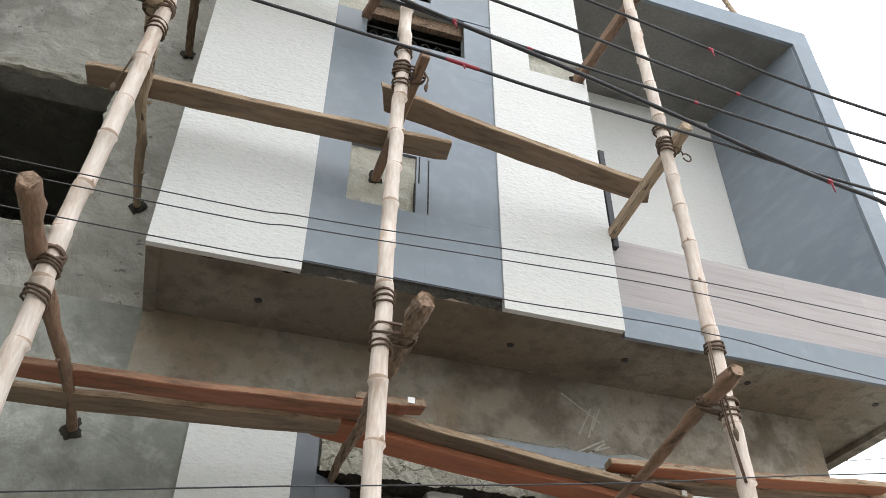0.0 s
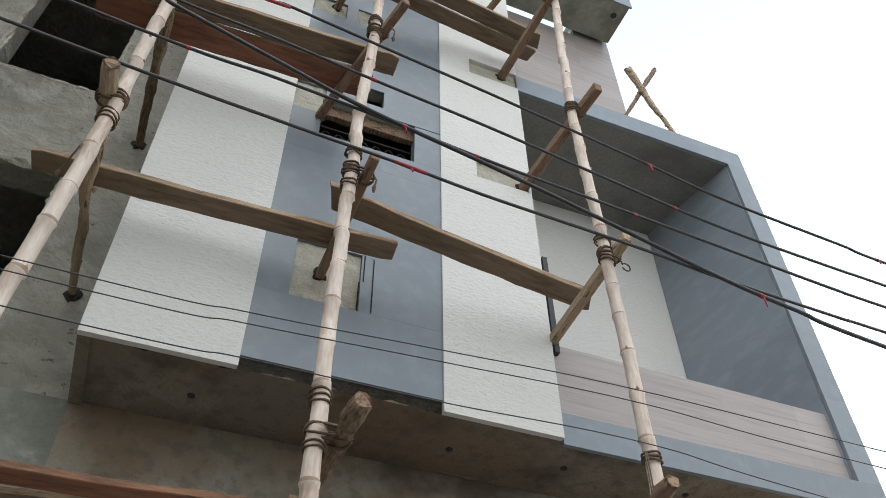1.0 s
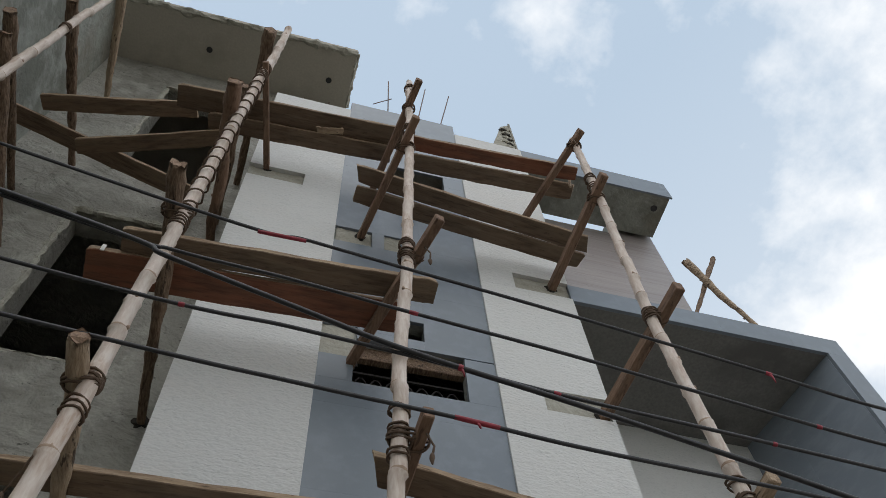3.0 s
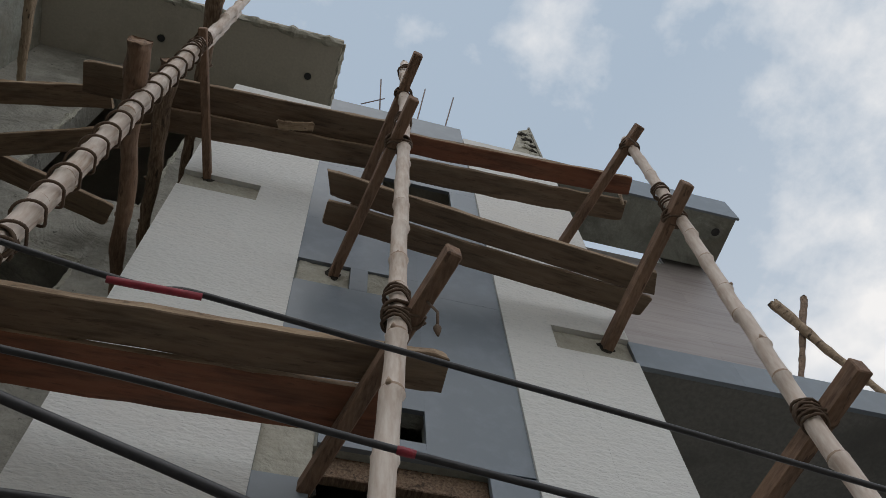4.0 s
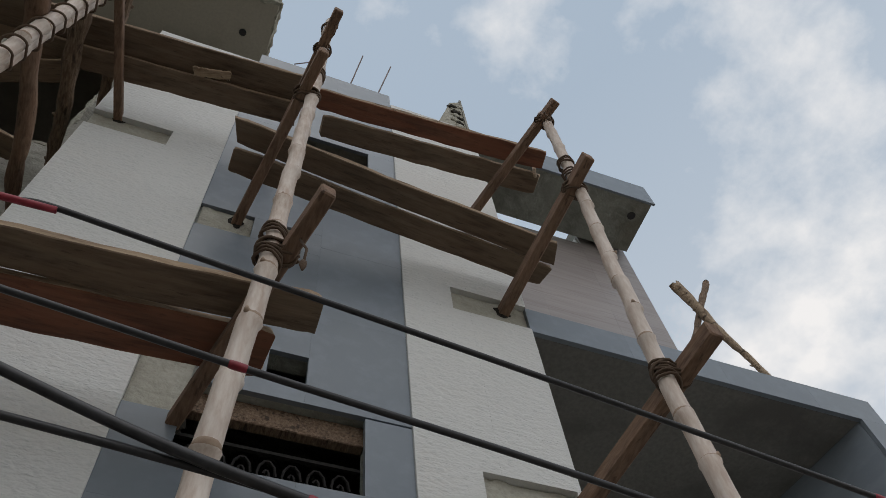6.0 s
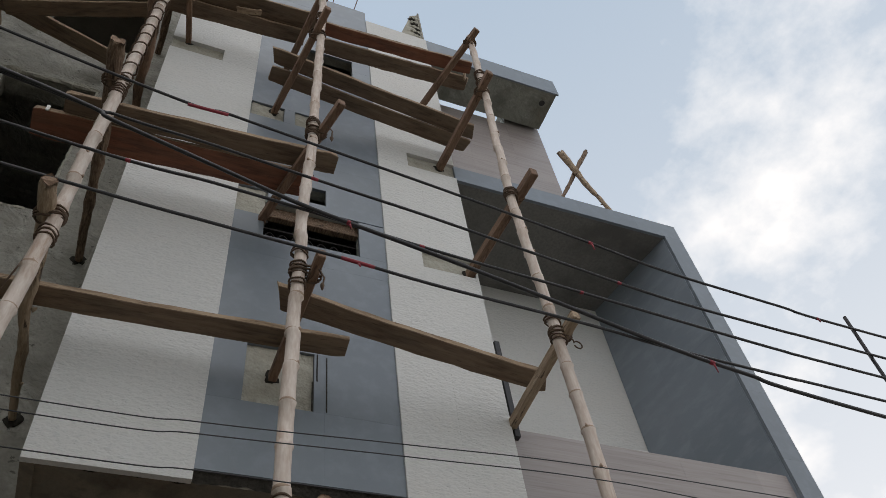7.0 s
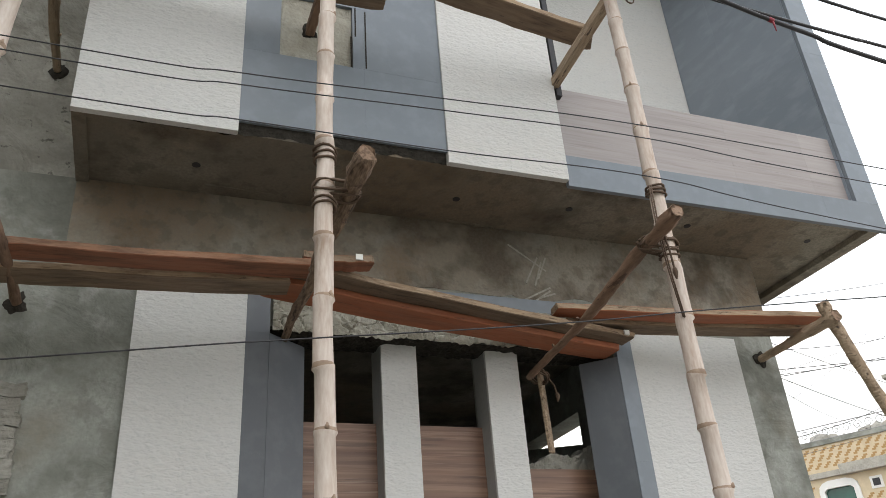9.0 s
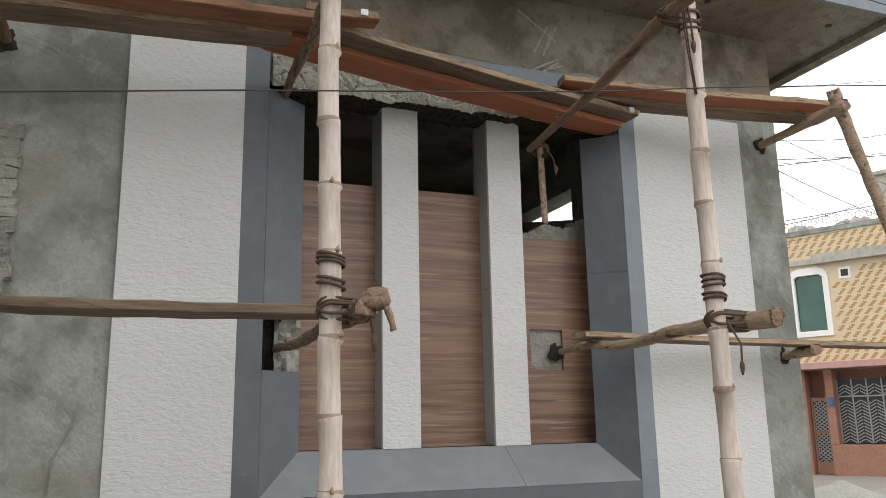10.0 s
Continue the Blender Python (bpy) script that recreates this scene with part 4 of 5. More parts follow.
hanging = solo("hanging_batten", batten_mesh((2.10, 0.72, 3.03), (2.135, 0.76, 2.58), 0.062, 0.022, 4), PALESTICK, "pale batten hanging from the scaffold timber", "batten")
part("lashing", coil_mesh((2.08, 0.69, 2.99), (0.6, 0.2, 1), 0.05, 3, 0.04, 0.005, 8), ROPE, hanging, "brown rope lashing", smooth=True)
part("lashing", rope_mesh([(2.12, 0.67, 2.98), (2.15, 0.66, 2.93), (2.16, 0.66, 2.87)], 0.005), ROPE, hanging, "brown rope lashing", smooth=True)
# rough lintel with mortar daubs
bm = bmesh.new()
bmesh.ops.create_grid(bm, x_segments=230, y_segments=30, size=0.5)
for v in bm.verts:
    x, k = 0.58 + (v.co.x + 0.5) * 1.96, v.co.y + 0.5
    z = 3.335 - (1 - k) * (0.215 + 0.03 * noise.noise((x * 9, 1, 4)) + 0.012 * noise.noise((x * 40, 1, 4)))
    wx, wz = x + 0.03 * noise.noise((x * 14, z * 14, 7)), z + 0.02 * noise.noise((x * 14, z * 14, 2))
    gaps, seeds = noise.voronoi((wx * 11, wz * 19, 0.5))
    tilt = noise.cell(seeds[0] * 3.1) * 0.8
    slope = (wz * 19 - seeds[0].y) * (0.7 + 0.3 * tilt) + (wx * 11 - seeds[0].x) * 0.5 * tilt
    crack = min(1.0, (gaps[1] - gaps[0]) * 6)
    v.co = Vector((x, YG - 0.014 - crack * (0.016 + 0.030 * max(-0.8, min(1.2, slope))) - 0.004 * noise.noise((x * 50, z * 50, 1)), z))
lintel = part("mortar", bm, MORTAR, wall_ground, "rough daubed mortar lintel")
for i, (x, z, ln, turn) in enumerate(((2.08, 3.62, 0.20, 62), (2.12, 3.60, 0.17, 70), (2.15, 3.64, 0.16, 66), (2.06, 3.70, 0.28, -34), (2.10, 3.47, 0.20, 28), (2.12, 3.45, 0.16, 35), (2.16, 3.46, 0.12, 20))):
    m = Matrix.Translation((x, YG - 0.004, z)) @ pose(0, 0, 0, 0, -turn, 0)
    part("scratch", box(-ln / 2, ln / 2, -0.002, 0.003, -0.005, 0.005, m=m), STONE, wall_ground, "pale scratched mark in the plaster")
part("mortar", box(2.545, 2.66, YG - 0.03, YG - 0.002, 3.2, 3.27), MORTAR, wall_ground)

# ---- scaffold: bamboo standards ----
POLE_L = [(0.0, -0.70, -0.74), (2.7, -0.612, -0.72), (3.3, -0.598, -0.72), (4.5, -0.532, -0.72), (6.05, -0.495, -0.72), (8.4, -0.437, -0.72), (9.6, -0.40, -0.72)]
POLE_M = [(0.0, 0.60, -0.74), (1.33, 0.574, -0.72), (2.6, 0.553, -0.72), (3.6, 0.555, -0.72), (5.1, 0.585, -0.72), (5.9, 0.624, -0.72), (8.92, 0.693, -0.72)]
POLE_R = [(0.0, 2.03, -0.74), (1.27, 2.02, -0.72), (2.75, 2.0, -0.72), (3.9, 2.01, -0.72), (5.0, 1.985, -0.72), (5.8, 1.975, -0.72), (8.46, 2.058, -0.72)]


def standard(table, radius, seed, label, lashes):
    bm = bamboo_mesh(table, radius, 0.22, seed)
    ob = solo("bamboo_pole", bm, [BAMBOO, NODE, STICK], label, "scaffold pole", "scaffold poles")
    for i, (z, turns, height) in enumerate(lashes):
        p = along(table, z)
        part("lashing", coil_mesh(p, along(table, z + 0.1) - p, radius * 1.10, turns, height, 0.0052, seed + i), ROPE, ob, "brown rope lashing", smooth=True)
    return ob


pole_l = standard(POLE_L, 0.038, 11, "pale bamboo scaffold pole standing before the raw wall", [(3.04, 3, 0.06), (3.16, 3, 0.05), (4.47, 3, 0.08), (4.62, 3, 0.06), (5.82, 4, 0.10), (8.2, 4, 0.12), (8.36, 4, 0.1)])
pole_m = standard(POLE_M, 0.037, 23, "pale bamboo scaffold pole with rope lashings", [(1.93, 2, 0.04), (2.0, 3, 0.04), (3.06, 2, 0.04), (3.27, 3, 0.07), (4.50, 2, 0.05), (4.62, 3, 0.07), (4.74, 2, 0.04), (5.93, 3, 0.07), (6.07, 3, 0.06), (7.78, 4, 0.1), (8.72, 3, 0.06)])
pole_r = standard(POLE_R, 0.037, 37, "pale bamboo scaffold pole with knotted rope", [(1.94, 2, 0.03), (2.0, 3, 0.05), (3.02, 2, 0.04), (3.33, 3, 0.05), (4.52, 3, 0.08), (4.65, 2, 0.05), (5.86, 5, 0.11), (7.5, 3, 0.08), (7.66, 3, 0.06), (8.36, 4, 0.08)])
# a second cane spliced on the left pole and wound with rope
SPLICE = [(5.5, -0.522, -0.676), (7.0, -0.484, -0.678), (9.3, -0.412, -0.678)]
splice = standard(SPLICE, 0.034, 51, "second bamboo cane spliced alongside and wound with rope", [(6.0, 2, 0.08)])
bm = wrap_mesh((-0.474, -0.72, 7.05), (-0.476, -0.679, 7.05), 0.036, 0.035, (0.0248, 0, 1), 16, 2.25, 0.0055, 3)
part("lashing", bm, ROPE, splice, "long spiral of brown rope", smooth=True)


def collar(p, wall, seed):
    """Lumpy mortar where a timber enters a wall, near black to paint the hole's inner shade."""
    bm = bmesh.new()
    bmesh.ops.create_icosphere(bm, subdivisions=3, radius=0.040)
    for v in bm.verts:
        q = v.co * (1 + 0.8 * noise.noise(v.co * 30 + Vector((seed, 0, 0))) + 0.35 * noise.noise(v.co * 80 + Vector((seed, 3, 0))))
        v.co = Vector((q.x, q.y * 0.2, q.z * 1.1)) + Vector(p)
    part("mortar", bm, MORTAR_AND_SHADE, wall, "mortar lump painted dark as the hole round a timber")


PUTLOGS = {}


def putlog(a, b, r, material, label, seed, sawn=None):
    PUTLOGS[seed] = (Vector(a), Vector(b), r)
    if seed < 30 and seed not in (3, 4) or seed in (33, 35):
        y = YG if a[1] > 0.5 else 0.02
        if a[1] < 0.7:
            collar((a[0], y, a[2]), wall_upper if y < 0.1 else (wall_left if a[0] < -0.42 and a[2] > 3.88 else wall_ground), seed)
    if sawn:
        bm = batten_mesh(a, b, sawn[0], sawn[1], seed)
        return solo("putlog", bm, material, label, "scaffold timber", "scaffold cross timbers")
    bm = stick_mesh(a, b, r * 0.66, r * 1.16, seed, 0.022 if seed < 30 else 0.007)
    ob = solo("putlog", bm, [material, ENDGRAIN], label, "scaffold timber", "scaffold cross timbers")
    for i in range(3):
        part("knot", knot_mesh(a, b, r * 0.66, r * 1.16, seed, i), material, ob, smooth=True)
    return ob


collar((2.215, YP, 1.875), window_1, 50)
collar((0.60, 0.66, 3.11), wall_ground, 51)
ROUND = "rough round timber tied from the wall to a bamboo pole"
SAWN = "sawn brown timber tied from the wall to a bamboo pole"
root = putlog((0.66, 0.80, 1.86), (0.645, -0.86, 1.84), 0.027, STICK, ROUND, 1)
bm = bmesh.new()
add_tube(bm, [(0.65, -0.78, 1.845), (0.66, -0.83, 1.86), (0.685, -0.86, 1.862), (0.70, -0.87, 1.845)], [0.034, 0.038, 0.032, 0.012], 10, True, 0, 0, 0.7, 3)
add_tube(bm, [(0.69, -0.86, 1.85), (0.703, -0.87, 1.82), (0.712, -0.87, 1.785), (0.72, -0.87, 1.765)], [0.012, 0.010, 0.008, 0.007], 7, True, 0, 0, 0.6, 5)
for v in bm.verts:
    v.co += noise.noise_vector(v.co * 45) * 0.014
part("root_end", bm, ENDGRAIN, root, "hooked broken root end", smooth=True)
putlog((2.24, 0.88, 1.88), (2.13, -0.90, 1.85), 0.027, PALESTICK, ROUND, 2)
putlog((0.65, 0.66, 3.10), (0.645, -0.98, 3.13), 0.030, STICK, ROUND, 3)
putlog((2.0, 0.66, 2.97), (1.885, -0.98, 3.075), 0.026, SAWNWOOD, ROUND, 4)
putlog((-0.575, 0.64, 3.175), (-0.645, -1.12, 3.20), 0.031, SAWNWOOD, ROUND, 5)
putlog((0.633, 0.04, 4.57), (0.655, -0.86, 4.60), 0.030, SAWNWOOD, SAWN, 6, (0.045, 0.06))
putlog((2.055, 0.04, 4.52), (2.04, -0.87, 4.56), 0.030, PALESTICK, SAWN, 7, (0.05, 0.06))
putlog((-0.60, 0.64, 4.53), (-0.575, -0.92, 4.62), 0.031, PALESTICK, ROUND, 8)
putlog((0.475, 0.04, 5.95), (0.74, -0.97, 5.98), 0.030, SAWNWOOD, SAWN, 9, (0.05, 0.06))
putlog((1.985, 0.04, 5.88), (2.05, -0.93, 5.87), 0.030, SAWNWOOD, SAWN, 10, (0.055, 0.07))
putlog((-0.575, 0.64, 5.87), (-0.56, -0.98, 5.95), 0.036, STICK, ROUND, 11)
putlog((0.485, 0.04, 7.43), (0.66, -0.95, 7.46), 0.030, SAWNWOOD, SAWN, 12, (0.05, 0.06))
putlog((1.91, 0.04, 7.26), (2.0, -0.9, 7.35), 0.030, SAWNWOOD, SAWN, 13, (0.055, 0.07))
putlog((-0.285, 0.04, 8.22), (-0.44, -0.80, 8.30), 0.028, SAWNWOOD, SAWN, 14, (0.045, 0.05))
putlog((0.55, 0.04, 8.24), (0.70, -0.96, 8.26), 0.028, SAWNWOOD, SAWN, 15, (0.05, 0.06))
putlog((1.80, 0.04, 8.2), (2.06, -0.86, 8.32), 0.028, SAWNWOOD, SAWN, 16, (0.05, 0.06))
putlog((-0.55, 0.64, 7.45), (-0.52, -0.95, 7.35), 0.040, SAWNWOOD, ROUND, 17)

for owner, table, seeds in ((pole_m, POLE_M, (1, 3, 6, 9, 12, 15)), (pole_r, POLE_R, (2, 4, 7, 10, 13, 16)), (pole_l, POLE_L, (5, 8, 11))):
    for seed in seeds:
        a, b, r = PUTLOGS[seed]
        q = a.lerp(b, (a.y + 0.72) / (a.y - b.y))
        p = along(table, min(q.z, table[-1][0]))
        for side, turns in ((1, 3), (-1, 2)):
            part("lashing", wrap_mesh(p, q, 0.038, r * 1.15, (0.12 * side, 0.62 * side, 0.78), turns, 0.035, 0.0052, seed + side), ROPE, owner, "brown rope lashing", smooth=True)

# ---- scaffold: planks ----
GREY = "weathered grey-brown plank lying on scaffold timbers"
RED = "red-brown painted plank lying on scaffold timbers"
plank((-0.88, -0.20, 4.63), (0.97, -0.24, 4.63), 0.14, 0.035, PLANK, GREY, seed=1)
plank((0.54, -0.49, 4.64), (2.19, -0.24, 4.66), 0.15, 0.035, PLANK, GREY, seed=2, skew=0.08)
plank((-0.95, 0.16, 3.20), (0.75, 0.085, 3.20), 0.14, 0.035, REDPLANK, RED, seed=3, edge=BROWNEDGE)
plank((-0.95, 0.36, 3.18), (0.60, 0.24, 3.18), 0.16, 0.035, PLANK, GREY, seed=4)
plank((0.56, 0.14, 3.22), (2.55, 0.46, 3.14), 0.13, 0.035, PLANK, GREY, seed=5)
plank((0.49, 0.275, 3.19), (2.50, 0.58, 3.105), 0.18, 0.035, ORANGEPLANK, RED, seed=6, edge=ORANGEPLANK)
plank((2.03, 0.33, 3.22), (3.68, 0.18, 3.24), 0.12, 0.035, ORANGEPLANK, RED, seed=7)
plank((2.15, 0.46, 3.20), (3.72, 0.31, 3.22), 0.13, 0.035, PLANK, GREY, seed=8)
plank((-0.80, -0.435, 6.03), (0.84, -0.50, 6.02), 0.15, 0.035, PLANK, GREY, seed=9)
plank((-0.97, -0.265, 6.01), (0.72, -0.30, 6.01), 0.20, 0.035, REDPLANK, RED, seed=10)
plank((0.37, -0.42, 7.52), (2.14, -0.27, 7.50), 0.13, 0.035, PLANK, GREY, seed=11, skew=0.05)
plank((0.38, -0.27, 7.51), (2.14, -0.13, 7.49), 0.13, 0.035, PLANK, GREY, seed=12)
plank((-1.05, -0.345, 8.398), (0.70, -0.405, 8.398), 0.19, 0.035, PLANK, GREY, seed=13)
plank((-0.80, -0.21, 8.36), (0.64, -0.27, 8.36), 0.14, 0.035, PLANK, GREY, seed=14)
plank((0.72, -0.40, 8.38), (2.17, -0.46, 8.38), 0.12, 0.035, REDPLANK, RED, seed=15)
plank((0.80, -0.25, 8.37), (2.19, -0.30, 8.37), 0.14, 0.035, PLANK, GREY, seed=16)
plank((-0.9, -0.34, 1.875), (0.80, -0.34, 1.875), 0.16, 0.035, PLANK, GREY, seed=17, edge=PLANK)
plank((2.1, 0.40, 1.905), (5.2, 0.50, 1.905), 0.15, 0.03, PLANK, GREY, seed=18)
block = plank((0.63, 0.068, 3.237), (0.94, 0.05, 3.237), 0.10, 0.036, REDPLANK, "short red-brown offcut with a white paper tag", seed=22, edge=PLANK)
solo("paper_tag", box(0.855, 0.888, -0.004, 0.0005, 3.24, 3.268), PAPER, "small white paper tag on a plank end", "tag")
solo("paper_tag", box(2.475, 2.505, 0.372, 0.384, 3.145, 3.173), PAPER, "small white paper tag on a plank end", "tag")
solo("paper_tag", box(-0.90, -0.88, -0.372, -0.366, 6.005, 6.06), PAPER, "narrow white paper strip on a plank end", "tag")
bm, m = plank_mesh((0.03, -0.35, 8.335), (0.23, -0.385, 8.335), 0.05, 0.02, 31)
solo("plank_offcut", bm, EDGEWOOD, "pale wooden offcut nailed under the top planks", "offcut").matrix_world = m
solo("hanging_batten", batten_mesh((2.16, -0.375, 8.50), (2.13, -0.375, 8.30), 0.03, 0.018, 9), PALESTICK, "short pale batten nailed to the ends of the top planks", "batten")
# planks on the raw tower's own scaffold
plank((-2.61, -0.03, 8.36), (-0.84, 0.47, 8.36), 0.15, 0.035, PLANK, GREY, seed=19)
plank((-2.05, -0.03, 8.41), (-0.9, -0.25, 8.41), 0.13, 0.035, PLANK, GREY, seed=20)
plank((-1.75, 0.23, 8.31), (-0.62, -0.13, 8.31), 0.13, 0.035, PLANK, GREY, seed=21)

# ---- cables ----
def cable(rows, r, label, flags=(), group="overhead cables"):
    """A cable through rows (x, y, z), drawn smoothly, with red tape at the given shares of its length."""
    bm = bmesh.new()
    p = [Vector(q) for q in rows]
    pts = []
    for i in range(len(p) - 1):
        a, b, c, d = p[max(i - 1, 0)], p[i], p[i + 1], p[min(i + 2, len(p) - 1)]
        for k in range(12):
            t = k / 12
            pts.append(0.5 * ((2 * b) + (c - a) * t + (2 * a - 5 * b + 4 * c - d) * t * t + (3 * b - a - 3 * c + d) * t ** 3))
    pts.append(p[-1])
    add_tube(bm, pts, r, 7)
    ob = solo("power_cable", bm, CABLE, label, "cable", group, smooth=True)
    for x, length, tail in flags:
        k = min(range(len(pts)), key=lambda i: abs(pts[i].x - x))
        q, d = pts[k], (pts[min(k + 1, len(pts) - 1)] - pts[max(k - 1, 0)]).normalized()
        bm = bmesh.new()
        add_tube(bm, [q - d * length / 2, q - d * length * 0.2, q + d * length * 0.25, q + d * length / 2], [r * 1.08, r * 1.2, r * 1.15, r * 1.08], 8)
        if tail:
            add_tube(bm, [q, q + Vector((0.006, -0.004, -0.02)), q + Vector((0.012, 0, -tail))], [0.004, 0.006, 0.003], 5)
        part("tape", bm, TAPE, ob, "red insulating tape", smooth=True)
    return ob


YW = -0.9
THICK = "thick black overhead cable with red tape"


def level(pairs):
    return [(x, YW, z) for x, z in pairs]


cable(level([(-5, 6.9), (-0.62, 5.714), (0.12, 5.594), (0.60, 5.519), (1.33, 5.407), (2.25, 5.249), (2.81, 5.14), (3.63, 5.075), (4.4, 5.022), (9, 4.9)]), 0.0085, THICK, [(2.28, 0.03, 0.06), (0.0, 0.22, 0), (3.97, 0.02, 0.03)])
cable(level([(-5, 6.4), (-1.0, 5.408), (-0.41, 5.287), (0.06, 5.243), (0.60, 5.166), (1.27, 5.081), (1.99, 4.964), (2.70, 4.858), (3.49, 4.815), (4.25, 4.79), (9, 4.6)]), 0.0085, THICK, [(0.60, 0.04, 0), (2.4, 0.025, 0)])
cable(level([(-5, 5.6), (-0.89, 4.985), (0.12, 4.905), (0.60, 4.862), (1.23, 4.786), (1.93, 4.736), (2.63, 4.68), (3.39, 4.619), (4.10, 4.587), (9, 4.4)]), 0.0085, THICK, [(-0.3, 0.025, 0), (1.19, 0.03, 0), (2.1, 0.02, 0)])
cable([(x, y - 0.02, z) for x, y, z in level([(-5, 6.5), (-1.0, 5.408), (-0.42, 5.198), (0.11, 5.016), (0.57, 4.865), (1.23, 4.723), (1.89, 4.564), (2.53, 4.398), (3.0, 4.315), (3.84, 4.209), (9, 3.8)])], 0.0115, "thick twisted black overhead cable", [(0.76, 0.02, 0.05), (2.78, 0.03, 0.07)])
cable(level([(-5, 5.1), (-0.81, 4.669), (0.15, 4.586), (0.74, 4.547), (1.20, 4.502), (1.87, 4.471), (2.20, 4.451), (2.53, 4.417), (3.35, 4.383), (3.95, 4.368), (9, 4.2)]), 0.0085, THICK, [(0.84, 0.17, 0.03)])
THIN = "thin grey overhead wire"
cable(level([(-5, 3.5), (-0.54, 3.431), (0.22, 3.444), (0.99, 3.488), (1.82, 3.529), (3.29, 3.527), (9, 3.5)]), 0.0025, THIN)
cable(level([(-5, 3.45), (-0.53, 3.374), (0.22, 3.392), (0.99, 3.431), (1.88, 3.464), (3.24, 3.428), (9, 3.4)]), 0.0025, THIN)
cable(level([(-5, 3.3), (-0.50, 3.233), (0.23, 3.242), (0.97, 3.245), (1.88, 3.268), (3.10, 3.18), (9, 2.9)]), 0.0025, THIN)
cable(level([(-5, 1.66), (-0.31, 2.355), (0.40, 2.457), (1.36, 2.588), (2.91, 2.831), (9, 3.7)]), 0.0025, THIN)
bm = bmesh.new()
add_tube(bm, [(4.27, -0.88, 5.17), (4.20, -0.88, 4.0)], 0.012, 7)
solo("cable_rod", bm, DARKSTEEL, "dark steel rod between the overhead cables", "rod")

# ---- roof edge ----
bm = bmesh.new()
add_tube(bm, [(2.05, 0.1, 7.42), (2.6, 0.1, 7.40), (3.3, 0.1, 7.37)], 0.009, 6)
solo("steel_rod", bm, STEEL, "thin rusty rod lying along the balcony roof edge", "rod")
for x, y, z0, z1, lean in ((0.735, 0.3, 9.7, 12.08, 0.0), (1.086, 0.3, 9.7, 12.12, 0.107), (1.351, 0.3, 9.7, 12.07, 0.148), (-0.19, 0.5, 9.88, 11.35, -0.05), (0.07, 0.5, 9.88, 11.4, 0.02)):
    bm = bmesh.new()
    k = lean / 1.0
    add_tube(bm, [(x - k * (11 - z0), y, z0), (x, y, 11.0), (x + k * (z1 - 11), y, z1)], 0.007, 6)
    solo("rebar", bm, STEEL, "thin rusty reinforcing bar standing on the roof", "rebar", "roof reinforcing bars")
bm = bmesh.new()
add_tube(bm, [(0.56, 0.29, 11.09), (0.735, 0.29, 11.36), (0.775, 0.29, 11.42)], 0.006, 6)
solo("rebar", bm, STEEL, "short rusty bar tied across an upright reinforcing bar", "rebar", "roof reinforcing bars")
# more discs that paint the dark of conduit holes on the slabs' undersides
for x, y, z, owner in ((-1.36, 0.29, 11.6, roof_tower), (0.02, 0.31, 11.6, roof_tower), (3.50, 0.16, 9.6, slab_top)):
    bm = bmesh.new()
    add_tube(bm, [(x, y, z - 0.006), (x, y, z + 0.004)], 0.035, 14)
    part("conduit_box", bm, DARKSTEEL, owner, "small dark disc painted as an open conduit hole")
bm = bmesh.new()
add_prism(bm, [(1.75, 9.88), (2.01, 9.88), (2.012, 10.63), (1.99, 10.60), (1.91, 10.52), (1.86, 10.30)], "y", 0.01, 0.10)
stub = solo("tile_offcut", bm, [MORTAR], "upright tile offcut with mortar on the parapet", "offcut")
part("edge", box(2.013, 2.03, 0.0, 0.12, 9.88, 10.66), ROUGH, stub)
rnd = random.Random(3)
for i in range(9):
    bm = bmesh.new()
    bmesh.ops.create_icosphere(bm, subdivisions=2, radius=rnd.uniform(0.03, 0.045))
    z = 9.98 + i * 0.062
    c = Vector((1.955 + rnd.uniform(-0.035, 0.03), 0.006, z))
    for v in bm.verts:
        q = v.co * (1 + 0.7 * noise.noise(v.co * 40 + Vector((i, 0, 0))))
        v.co = Vector((q.x, q.y * 0.4, q.z)) + c
    part("mortar_dab", bm, MORTAR_AND_SHADE if i % 2 else MORTAR, stub)
putlog((3.69, 0.06, 7.33), (3.345, 0.05, 8.28), 0.028, PALESTICK, "pale crooked timber leaning on the balcony roof", 31)
putlog((3.12, 0.13, 7.33), (3.76, 0.10, 8.58), 0.022, STICK, "brown timber crossed against a leaning pole", 32)
bm = box(2.06, 2.095, 0.0, 0.04, 4.44, 5.22)
solo("steel_strip", bm, DARKSTEEL, "dark steel strip upright at the balcony's edge", "strip")
# right-hand end pole
putlog((3.6, 0.66, 3.155), (3.58, -0.06, 3.17), 0.030, PALESTICK, ROUND, 33)
putlog((4.9, 0.05, 0.0), (3.55, 0.0, 3.27), 0.030, PALESTICK, "pale leaning timber pole at the house corner", 34)
putlog((3.62, 0.66, 1.855), (3.60, 0.36, 1.87), 0.03, PALESTICK, ROUND, 35)
# timbers of the tower's scaffold
KNOTTY = "dark knotty timber set in the raw tower wall"
putlog((-1.90, 0.66, 8.74), (-1.95, -0.80, 8.70), 0.040, STICK, KNOTTY, 36)
putlog((-2.15, 0.66, 8.15), (-2.10, -0.85, 7.95), 0.040, STICK, KNOTTY, 37)
putlog((-1.93, 0.66, 7.33), (-2.02, -0.80, 7.66), 0.040, STICK, KNOTTY, 38)
putlog((-2.06, 0.66, 10.18), (-1.98, -0.55, 10.2), 0.04, PALESTICK, KNOTTY, 39)
